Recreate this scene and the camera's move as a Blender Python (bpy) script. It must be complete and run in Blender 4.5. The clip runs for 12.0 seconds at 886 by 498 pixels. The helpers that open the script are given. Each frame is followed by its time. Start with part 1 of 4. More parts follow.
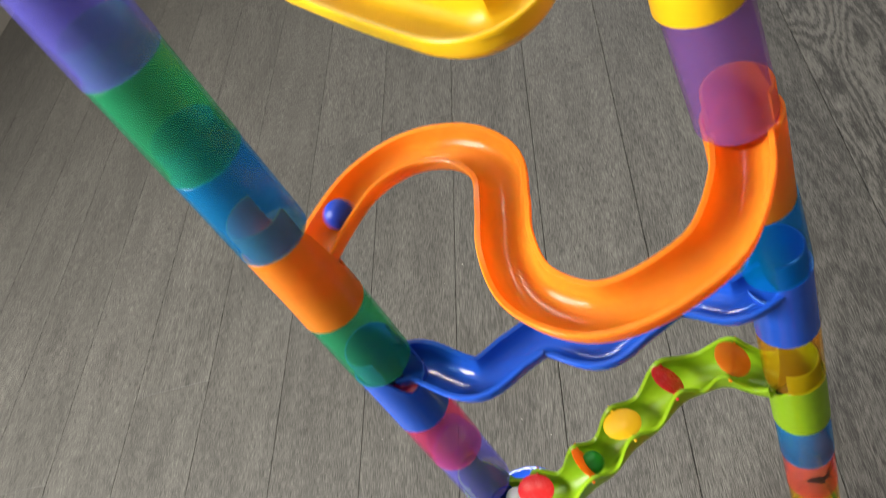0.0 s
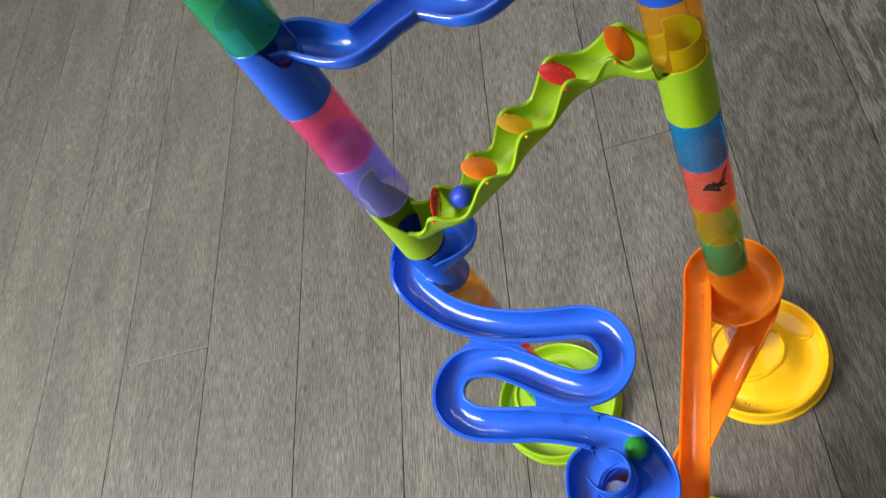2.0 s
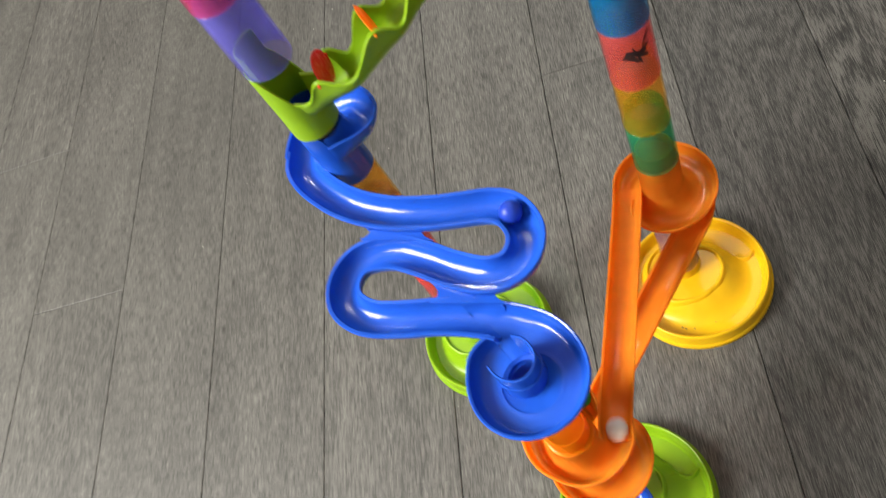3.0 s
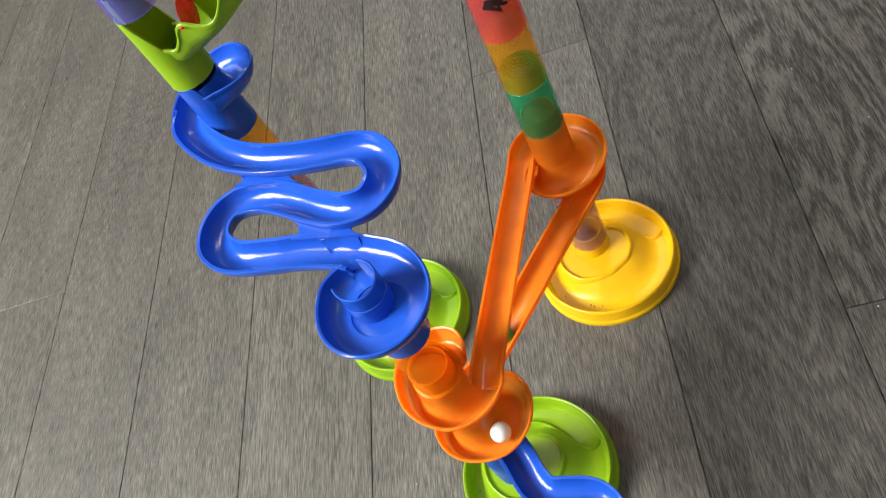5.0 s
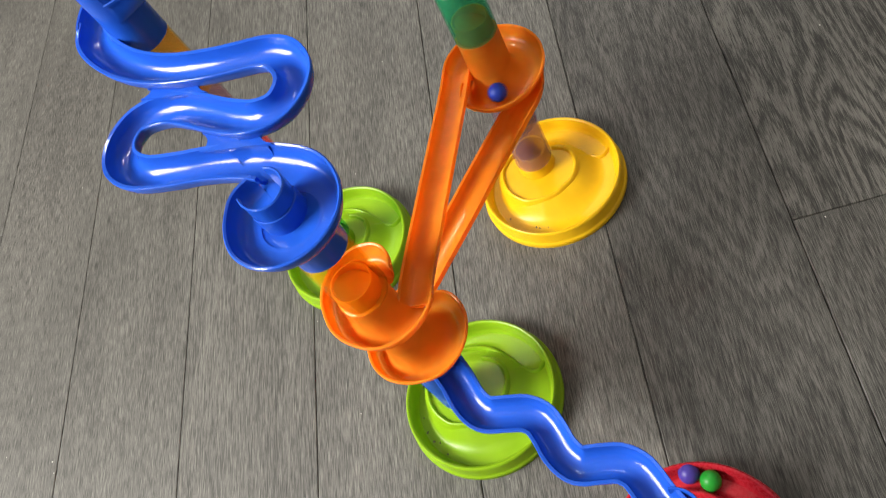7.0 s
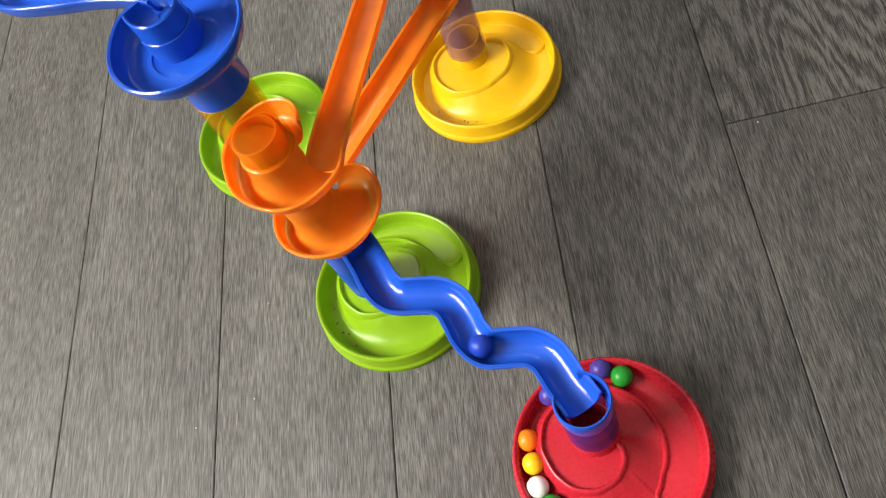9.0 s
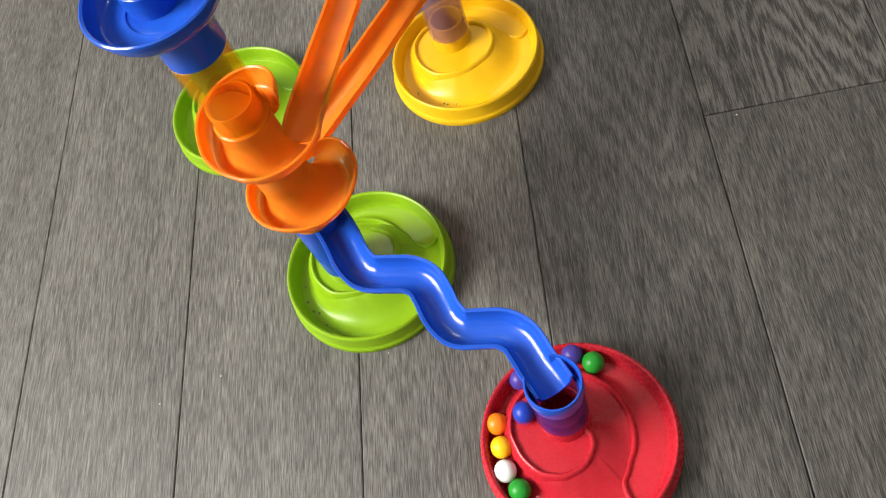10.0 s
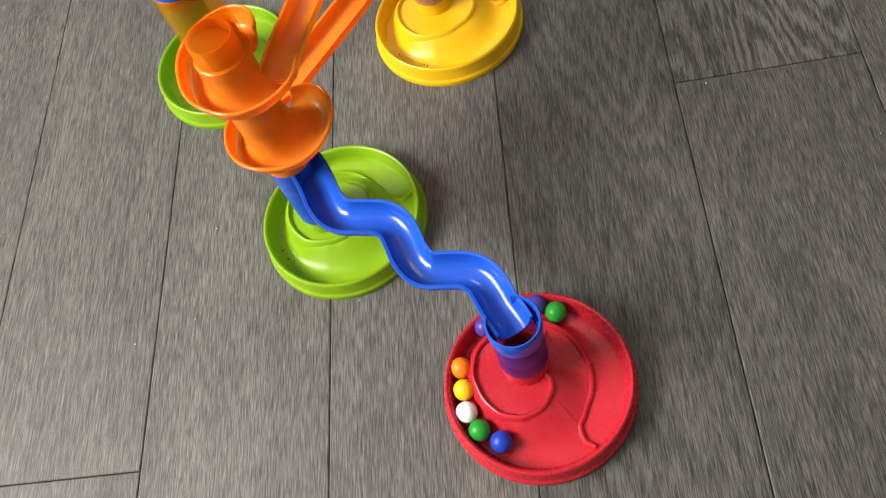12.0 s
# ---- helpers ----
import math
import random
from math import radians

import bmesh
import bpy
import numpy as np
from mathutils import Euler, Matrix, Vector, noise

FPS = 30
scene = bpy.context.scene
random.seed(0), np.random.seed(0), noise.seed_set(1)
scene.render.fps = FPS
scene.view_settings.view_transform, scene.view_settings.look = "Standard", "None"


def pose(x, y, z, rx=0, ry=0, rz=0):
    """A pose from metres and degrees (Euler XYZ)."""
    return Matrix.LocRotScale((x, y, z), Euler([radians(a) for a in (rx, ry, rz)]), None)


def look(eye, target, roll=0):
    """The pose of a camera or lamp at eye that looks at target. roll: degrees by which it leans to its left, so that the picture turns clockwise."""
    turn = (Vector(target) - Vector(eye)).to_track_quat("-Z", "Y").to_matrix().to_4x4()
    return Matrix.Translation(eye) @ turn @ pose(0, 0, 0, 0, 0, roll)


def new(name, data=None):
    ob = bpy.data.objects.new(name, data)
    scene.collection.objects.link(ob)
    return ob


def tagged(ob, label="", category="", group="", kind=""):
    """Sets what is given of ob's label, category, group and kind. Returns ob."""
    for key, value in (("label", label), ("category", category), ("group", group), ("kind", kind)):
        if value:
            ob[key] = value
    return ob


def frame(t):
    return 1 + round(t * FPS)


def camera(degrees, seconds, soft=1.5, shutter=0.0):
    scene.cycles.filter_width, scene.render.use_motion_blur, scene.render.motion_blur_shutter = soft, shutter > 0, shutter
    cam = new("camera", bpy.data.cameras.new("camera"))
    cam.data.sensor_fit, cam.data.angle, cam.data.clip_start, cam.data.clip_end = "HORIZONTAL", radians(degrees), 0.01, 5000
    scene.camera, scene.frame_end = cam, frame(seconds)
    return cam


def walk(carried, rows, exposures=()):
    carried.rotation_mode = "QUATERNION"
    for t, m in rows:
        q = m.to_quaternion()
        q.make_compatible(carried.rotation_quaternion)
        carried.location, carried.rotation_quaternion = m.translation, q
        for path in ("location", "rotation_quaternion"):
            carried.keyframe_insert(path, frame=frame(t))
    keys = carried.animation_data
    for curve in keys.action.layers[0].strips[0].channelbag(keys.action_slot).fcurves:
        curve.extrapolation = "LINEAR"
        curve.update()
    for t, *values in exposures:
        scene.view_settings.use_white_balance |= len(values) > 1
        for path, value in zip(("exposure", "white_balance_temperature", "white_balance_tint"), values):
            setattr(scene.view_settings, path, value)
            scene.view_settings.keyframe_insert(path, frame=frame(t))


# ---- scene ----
cam = camera(57.2, 12.0, soft=1.2, shutter=0.3)
PATH = [
    (0, (0.119, 0.148, 0.962), (-0.459, 1.447, -0.445), -32.8),
    (0.5, (0.141, 0.113, 0.932), (-0.52, 1.269, -0.56), -35.7),
    (1, (0.154, 0.097, 0.891), (-0.546, 1.15, -0.659), -38.9),
    (1.5, (0.144, 0.071, 0.892), (-0.513, 1.134, -0.67), -39.1),
    (2, (0.137, 0.053, 0.873), (-0.449, 1.126, -0.709), -38.4),
    (2.5, (0.131, 0.036, 0.853), (-0.409, 1.089, -0.759), -37.6),
    (3, (0.147, 0.017, 0.768), (-0.373, 1.073, -0.849), -36.5),
    (3.5, (0.179, -0.017, 0.69), (-0.339, 1.084, -0.897), -35.2),
    (3.7, (0.182, -0.018, 0.706), (-0.337, 1.046, -0.905), -37.1),
    (5.5, (0.235, -0.073, 0.693), (-0.265, 1.134, -0.821), -33.5),
    (6, (0.241, -0.07, 0.67), (-0.262, 1.123, -0.853), -34.0),
    (6.5, (0.242, -0.068, 0.658), (-0.249, 1.062, -0.917), -35.4),
    (7, (0.241, -0.073, 0.653), (-0.247, 1.007, -0.957), -36.6),
    (7.2, (0.249, -0.079, 0.654), (-0.242, 0.977, -0.972), -37.0),
    (9, (0.236, -0.104, 0.594), (-0.139, 0.862, -1.117), -30.6),
    (9.5, (0.233, -0.111, 0.584), (-0.111, 0.846, -1.138), -28.2),
    (10, (0.232, -0.111, 0.583), (-0.083, 0.841, -1.147), -26.1),
    (10.5, (0.23, -0.118, 0.579), (-0.063, 0.833, -1.156), -24.3),
    (11, (0.242, -0.143, 0.578), (-0.043, 0.802, -1.161), -23.6),
    (11.5, (0.244, -0.153, 0.581), (-0.033, 0.792, -1.16), -22.7),
    (12, (0.243, -0.152, 0.58), (-0.048, 0.791, -1.16), -23.1),
]
walk(cam, [(t, look(eye, target, roll)) for t, eye, target, roll in PATH])

# ---- light ----
world = bpy.data.worlds.new("sky")
scene.world = world
world.use_nodes = True
sky = world.node_tree.nodes.new("ShaderNodeTexSky")
sky.sky_type, sky.sun_disc = "NISHITA", False
sky.sun_elevation, sky.sun_rotation = radians(40), radians(-60)
world.node_tree.links.new(sky.outputs[0], world.node_tree.nodes["Background"].inputs[0])
world.node_tree.nodes["Background"].inputs[1].default_value = 0.12
EXPOSURE = 0.0
scene.view_settings.exposure = EXPOSURE


def area_lamp(name, m, sx, sy, watts, colour=(1, 1, 1)):
    data = bpy.data.lights.new(name, "AREA")
    data.shape, data.size, data.size_y, data.energy, data.color = "RECTANGLE", sx, sy, watts, colour
    ob = new(name, data)
    ob.matrix_world = m
    return ob


# room: x -1.95..2.4, y -2.0..3.2, z 0..2.6; window openings in the west and north walls
RX0, RX1, RY0, RY1, RZ = -1.95, 2.4, -2.0, 3.2, 2.6
area_lamp("window_daylight", look((RX0 + 0.02, -0.30, 1.88), (0.1, 0.2, 0.2)), 1.45, 0.95, 192, (1.0, 0.966, 0.897))
area_lamp("window_daylight", look((0.2, RY1 - 0.02, 1.5), (0.15, 0.3, 0.3)), 1.8, 1.3, 7, (1.0, 0.975, 0.93))
SPOTS = [(-0.55, 1.55), (0.35, 1.75)]      # small round ceiling lamps
for x, y in SPOTS:
    data = bpy.data.lights.new("ceiling_lamp", "AREA")
    data.shape, data.size, data.energy, data.color = "DISK", 0.12, 11.0, (1.0, 0.95, 0.86)
    new("ceiling_lamp", data).matrix_world = look((x, y, RZ - 0.03), (x, y, 0))


# ---- materials ----
def material(name):
    m = bpy.data.materials.new(name)
    m.use_nodes = True
    n = m.node_tree.nodes
    return m, n, m.node_tree.links, n["Principled BSDF"], n["Material Output"]


def noise_node(n, l, scale, detail=4, stretch=None, coord="Object", rough=0.55):
    tc = n.new("ShaderNodeTexCoord")
    t = n.new("ShaderNodeTexNoise")
    t.inputs["Scale"].default_value, t.inputs["Detail"].default_value, t.inputs["Roughness"].default_value = scale, detail, rough
    if stretch:
        mp = n.new("ShaderNodeMapping")
        mp.inputs["Scale"].default_value = stretch
        l.new(tc.outputs[coord], mp.inputs[0])
        l.new(mp.outputs[0], t.inputs["Vector"])
    else:
        l.new(tc.outputs[coord], t.inputs["Vector"])
    return t


def ramp(n, l, source, stops):
    r = n.new("ShaderNodeValToRGB")
    r.color_ramp.elements[0].position, r.color_ramp.elements[0].color = stops[0][0], (*stops[0][1], 1)
    r.color_ramp.elements[1].position, r.color_ramp.elements[1].color = stops[-1][0], (*stops[-1][1], 1)
    for p, c in stops[1:-1]:
        e = r.color_ramp.elements.new(p)
        e.color = (*c, 1)
    l.new(source, r.inputs[0])
    return r


def plastic(name, c, rough=0.24, dust=0.07, milky=0.06, glow=0.0):
    """Moulded glossy toy plastic: faint flow marks in the colour, dust and scuffs in the gloss."""
    m, n, l, b, out = material(name)
    flow = noise_node(n, l, 35, 3)
    dim = tuple(x * 0.86 for x in c)
    col = ramp(n, l, flow.outputs[0], [(0.3, dim), (0.7, c)])
    l.new(col.outputs[0], b.inputs["Base Color"])
    scuff = noise_node(n, l, 420, 5)
    rr = n.new("ShaderNodeMapRange")
    rr.inputs["From Min"].default_value, rr.inputs["From Max"].default_value = 0.35, 0.75
    rr.inputs["To Min"].default_value, rr.inputs["To Max"].default_value = rough, rough + dust
    l.new(scuff.outputs[0], rr.inputs["Value"])
    l.new(rr.outputs[0], b.inputs["Roughness"])
    bump = n.new("ShaderNodeBump")
    bump.inputs["Strength"].default_value, bump.inputs["Distance"].default_value = 0.05, 0.0006
    wob = noise_node(n, l, 110, 2)
    l.new(wob.outputs[0], bump.inputs["Height"])
    l.new(bump.outputs[0], b.inputs["Normal"])
    b.inputs["IOR"].default_value = 1.5
    b.inputs["Subsurface Weight"].default_value = milky
    b.inputs["Subsurface Scale"].default_value = 0.8
    b.inputs["Specular IOR Level"].default_value = 0.32
    b.inputs["Subsurface Radius"].default_value = (0.004, 0.003, 0.002)
    if glow:      # thin walls let a share of the light through
        through_wall = n.new("ShaderNodeBsdfTranslucent")
        l.new(col.outputs[0], through_wall.inputs[0])
        both = n.new("ShaderNodeMixShader")
        both.inputs[0].default_value = glow
        l.new(b.outputs[0], both.inputs[1])
        l.new(through_wall.outputs[0], both.inputs[2])
        l.new(both.outputs[0], out.inputs[0])
    return m


def clear_plastic(name, c, body=0.14, body_colour=None, milk=0.12):
    """Tinted see-through plastic: the tint passes light, a milky share scatters it, the surface shines."""
    m, n, l, b, out = material(name)
    c = tuple(((1 - milk) * x + milk) ** 0.30 for x in c)     # light crosses four skins on its way through a tube
    b.inputs["Base Color"].default_value = (*body_colour, 1)
    b.inputs["Roughness"].default_value = 0.18
    b.inputs["IOR"].default_value = 1.5
    clear = n.new("ShaderNodeBsdfTransparent")
    tint = noise_node(n, l, 40, 2)
    col = ramp(n, l, tint.outputs[0], [(0.3, tuple(x * 0.92 for x in c)), (0.7, c)])
    l.new(col.outputs[0], clear.inputs[0])
    mix = n.new("ShaderNodeMixShader")
    mix.inputs[0].default_value = body
    l.new(clear.outputs[0], mix.inputs[1])
    l.new(b.outputs[0], mix.inputs[2])
    l.new(mix.outputs[0], out.inputs[0])
    return m


BLUE = plastic("blue_plastic", (0.014, 0.084, 0.52), 0.15)
NAVY = plastic("navy_plastic", (0.012, 0.03, 0.22))
ORANGE = plastic("orange_plastic", (1.0, 0.350, 0.030), 0.17, milky=0.55, glow=0.46)
LIME = plastic("lime_plastic", (0.262, 0.465, 0.011), 0.31, milky=0.12, glow=0.20)
YELLOW = plastic("yellow_plastic", (0.82, 0.49, 0.008), 0.31, milky=0.08, glow=0.10)
RED = plastic("red_plastic", (0.45, 0.017, 0.030), 0.25)
PINK_RED = plastic("coral_plastic", (0.75, 0.03, 0.03))
C_VIOLET = clear_plastic("clear_violet", (0.40, 0.38, 0.92), 0.18, (0.27, 0.25, 0.92), 0.2)
C_PURPLE = clear_plastic("clear_purple", (0.64, 0.38, 0.66), 0.20, (0.30, 0.15, 0.50))
C_INDIGO = clear_plastic("clear_indigo", (0.22, 0.12, 0.52), 0.42, (0.075, 0.045, 0.36))
C_GREEN = clear_plastic("clear_green", (0.08, 0.62, 0.32), 0.18, (0.05, 0.52, 0.26))
C_TEAL = clear_plastic("clear_teal", (0.01, 0.32, 0.70), 0.22, (0.0, 0.33, 0.72), 0.10)
C_PINK = clear_plastic("clear_pink", (0.90, 0.16, 0.36), 0.18, (0.90, 0.12, 0.32), 0.16)
C_RED = clear_plastic("clear_red", (0.95, 0.20, 0.20), 0.20, (0.92, 0.17, 0.16), 0.16)
C_ORANGE = clear_plastic("clear_orange", (1.0, 0.58, 0.03), 0.11, (0.98, 0.52, 0.02), 0.16)
C_MAUVE = clear_plastic("clear_mauve", (0.64, 0.46, 0.55), 0.17, (0.50, 0.32, 0.38))
WHITE_BALL = plastic("white_ball_plastic", (0.80, 0.80, 0.80), 0.35)
GREEN_BALL = plastic("green_ball_plastic", (0.015, 0.26, 0.025), 0.35)
BLUE_BALL = plastic("blue_ball_plastic", (0.012, 0.045, 0.40), 0.35)
VIOLET_BALL = plastic("violet_ball_plastic", (0.06, 0.04, 0.28), 0.35)
ORANGE_BALL = plastic("orange_ball_plastic", (0.95, 0.22, 0.01), 0.35)
YELLOW_BALL = plastic("yellow_ball_plastic", (0.95, 0.52, 0.01), 0.35)
INK = plastic("black_ink", (0.02, 0.012, 0.015), 0.5)


def plank_material(name, figure, turns_count, tones, spread, streak=1.0):
    """Grey oak laminate: figure is how strongly the growth rings show in the grain."""
    m, n, l, b, out = material(name)
    tc = n.new("ShaderNodeTexCoord")
    info = n.new("ShaderNodeObjectInfo")
    shift = n.new("ShaderNodeVectorMath")
    shift.operation = "MULTIPLY_ADD"
    l.new(info.outputs["Random"], shift.inputs[0])
    shift.inputs[1].default_value = (7.3, 19.1, 3.7)
    l.new(tc.outputs["Object"], shift.inputs[2])

    def grain(scale, stretch, detail, rough):
        mp = n.new("ShaderNodeMapping")
        mp.inputs["Scale"].default_value = stretch
        l.new(shift.outputs[0], mp.inputs[0])
        t = n.new("ShaderNodeTexNoise")
        t.inputs["Scale"].default_value, t.inputs["Detail"].default_value, t.inputs["Roughness"].default_value = scale, detail, rough
        l.new(mp.outputs[0], t.inputs["Vector"])
        return t
    # growth rings: level lines of a slow, stretched field, the cathedral figure of the boards
    field = grain(1.0, (8.5, 1.7, 1), 2, 0.45)
    turns = n.new("ShaderNodeMath")
    turns.operation = "MULTIPLY_ADD"
    l.new(field.outputs[0], turns.inputs[0])
    turns.inputs[1].default_value = turns_count
    ragged = grain(1.0, (420, 46, 1), 3, 0.62)
    edge = n.new("ShaderNodeMath")
    edge.operation = "MULTIPLY"
    l.new(ragged.outputs[0], edge.inputs[0])
    edge.inputs[1].default_value = 8.0
    l.new(edge.outputs[0], turns.inputs[2])
    rings = n.new("ShaderNodeMath")
    rings.operation = "SINE"
    l.new(turns.outputs[0], rings.inputs[0])
    fine = grain(1.0, (2100, 130, 1), 2, 0.6)
    pores = grain(1.0, (1400, 60, 1), 2, 0.5)
    fleck = grain(1.0, (1550, 56, 1), 2, 0.5)
    blotch = grain(1.0, (22, 3, 1), 4, 0.6)
    a = n.new("ShaderNodeMix")
    a.data_type = "FLOAT"
    a.inputs[0].default_value = 0.68
    l.new(fine.outputs[0], a.inputs[2])
    l.new(pores.outputs[0], a.inputs[3])
    ringed = n.new("ShaderNodeMath")
    ringed.operation = "MULTIPLY_ADD"
    l.new(rings.outputs[0], ringed.inputs[0])
    ringed.inputs[1].default_value = figure
    l.new(a.outputs[0], ringed.inputs[2])
    a2 = n.new("ShaderNodeMix")
    a2.data_type = "FLOAT"
    a2.inputs[0].default_value = 0.16
    l.new(ringed.outputs[0], a2.inputs[2])
    l.new(blotch.outputs[0], a2.inputs[3])
    col = ramp(n, l, a2.outputs[0], [(0.495 - spread, (0.022, 0.0211, 0.0192)), (0.495, (0.074, 0.0711, 0.0645)), (0.495 + spread, (0.180, 0.1735, 0.1575))])
    def streaks(source, stops, strength, under, colour):
        """Thin streaks of one colour where a stretched noise, swayed by the rings, passes a threshold."""
        swayed = n.new("ShaderNodeMath")
        swayed.operation = "MULTIPLY_ADD"
        l.new(rings.outputs[0], swayed.inputs[0])
        swayed.inputs[1].default_value = figure
        l.new(source.outputs[0], swayed.inputs[2])
        mask = ramp(n, l, swayed.outputs[0], stops)
        mul = n.new("ShaderNodeMath")
        mul.operation = "MULTIPLY"
        l.new(mask.outputs[0], mul.inputs[0])
        mul.inputs[1].default_value = strength
        mix = n.new("ShaderNodeMix")
        mix.data_type = "RGBA"
        l.new(mul.outputs[0], mix.inputs[0])
        l.new(under, mix.inputs[6])
        mix.inputs[7].default_value = (*colour, 1)
        return mix.outputs[2]
    grooved = streaks(pores, [(0.37, (1, 1, 1)), (0.43, (0, 0, 0))], 0.62 * streak, col.outputs[0], (0.020, 0.019, 0.017))
    flecked = streaks(fleck, [(0.59, (0, 0, 0)), (0.64, (1, 1, 1))], 0.50 * streak, grooved, (0.200, 0.192, 0.174))
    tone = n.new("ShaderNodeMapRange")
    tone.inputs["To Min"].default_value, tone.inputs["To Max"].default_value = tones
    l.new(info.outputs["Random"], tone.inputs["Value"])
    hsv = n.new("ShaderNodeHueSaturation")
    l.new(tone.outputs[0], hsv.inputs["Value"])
    l.new(flecked, hsv.inputs["Color"])
    l.new(hsv.outputs[0], b.inputs["Base Color"])
    b.inputs["Roughness"].default_value = 0.52
    b.inputs["Specular IOR Level"].default_value = 0.46
    b.inputs["IOR"].default_value = 1.45
    bump = n.new("ShaderNodeBump")
    bump.inputs["Strength"].default_value, bump.inputs["Distance"].default_value = 0.6, 0.0005
    l.new(a.outputs[0], bump.inputs["Height"])
    l.new(bump.outputs[0], b.inputs["Normal"])
    return m


def paint(name, c, rough=0.7):
    m, n, l, b, out = material(name)
    t = noise_node(n, l, 6, 4)
    col = ramp(n, l, t.outputs[0], [(0.3, tuple(x * 0.95 for x in c)), (0.7, c)])
    l.new(col.outputs[0], b.inputs["Base Color"])
    b.inputs["Roughness"].default_value = rough
    return m


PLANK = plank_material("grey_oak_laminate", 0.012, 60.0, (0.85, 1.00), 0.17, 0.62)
# right-hand boards: own figure, but tones lowered to stand in for weaker light there
PLANK_WARM_DIM = plank_material("dimmed_streaked_grey_oak_laminate", 0.022, 90.0, (0.59, 0.67), 0.14)
PLANK_MILD_DIM = plank_material("dimmed_lightly_figured_grey_oak_laminate", 0.036, 130.0, (0.53, 0.62), 0.14)
PLANK_FIGURED_DIM = plank_material("dimmed_figured_grey_oak_laminate", 0.075, 170.0, (0.60, 0.70), 0.12)
WALL = paint("wall_paint", (0.33, 0.312, 0.285))
CEILING = paint("ceiling_paint", (0.82, 0.81, 0.79))
SEAM = paint("dark_joint", (0.02, 0.018, 0.016))


# ---- mesh helpers ----
def mesh_of(name, verts, faces, mats, smooth=True):
    me = bpy.data.meshes.new(name)
    me.from_pydata(verts, [], faces)
    for m in (mats if isinstance(mats, (list, tuple)) else [mats]):
        me.materials.append(m)
    bm = bmesh.new()
    bm.from_mesh(me)
    bmesh.ops.recalc_face_normals(bm, faces=bm.faces)
    bm.to_mesh(me)
    bm.free()
    if smooth:
        me.polygons.foreach_set("use_smooth", [True] * len(me.polygons))
        me.set_sharp_from_angle(angle=radians(42))
    return me


def part(name, data, parent, label="", at=None):
    ob = new(name, data)
    ob.parent = parent
    if at is not None:
        ob.matrix_basis = at
    return tagged(ob, label)


def thing(name, at, label, category, group=""):
    ob = new(name)
    ob.empty_display_size = 0.01
    ob.matrix_basis = at
    return tagged(ob, label, category, group)


def box(x0, x1, y0, y1, z0, z1):
    v = [(x, y, z) for z in (z0, z1) for y in (y0, y1) for x in (x0, x1)]
    f = [(0, 2, 3, 1), (4, 5, 7, 6), (0, 1, 5, 4), (2, 6, 7, 3), (0, 4, 6, 2), (1, 3, 7, 5)]
    return v, f


def joined(*pieces):
    v, f = [], []
    for pv, pf in pieces:
        o = len(v)
        v += pv
        f += [tuple(i + o for i in q) for q in pf]
    return v, f


def lathe(profile, steps=48, a0=0.0, a1=360.0, cx=0.0, cy=0.0):
    """Turns a closed profile of (radius, height) about the upright axis, whole or from angle a0 to a1."""
    whole = abs(a1 - a0) > 359.9
    n, k = len(profile), steps if whole else steps + 1
    v = []
    for i in range(k):
        a = radians(a0 + (a1 - a0) * i / steps)
        v += [(cx + r * math.cos(a), cy + r * math.sin(a), z) for r, z in profile]
    f = []
    for i in range(steps):
        i2 = (i + 1) % k
        for j in range(n):
            j2 = (j + 1) % n
            f.append((i * n + j, i2 * n + j, i2 * n + j2, i * n + j2))
    if not whole:
        f += [tuple(range(n)), tuple(range((k - 1) * n, k * n))]
    return v, f


def smooth_path(points, step=0.0035):
    """A centripetal curve through a few control points, in even steps: places and their share of the length."""
    p = [Vector(q) for q in points]
    p = [2 * p[0] - p[1]] + p + [2 * p[-1] - p[-2]]
    fine = []
    for i in range(1, len(p) - 2):
        a, b, c, d = p[i - 1:i + 3]
        for k in range(16):
            t = k / 16
            fine.append(0.5 * (2 * b + (c - a) * t + (2 * a - 5 * b + 4 * c - d) * t * t + (3 * b - a - 3 * c + d) * t ** 3))
    fine.append(p[-2])
    run = [0.0]
    for a, b in zip(fine, fine[1:]):
        run.append(run[-1] + (b - a).length)
    n = max(4, int(run[-1] / step))
    out, j = [], 0
    for i in range(n + 1):
        s = run[-1] * i / n
        while j < len(run) - 2 and run[j + 1] < s:
            j += 1
        w = (s - run[j]) / max(1e-9, run[j + 1] - run[j])
        out.append(fine[j].lerp(fine[j + 1], w))
    return out


def arc(c, r, a0, a1, z0, z1, n=6):
    return [(c[0] + r * math.cos(radians(a0 + (a1 - a0) * i / n)), c[1] + r * math.sin(radians(a0 + (a1 - a0) * i / n)), z0 + (z1 - z0) * i / n) for i in range(n + 1)]


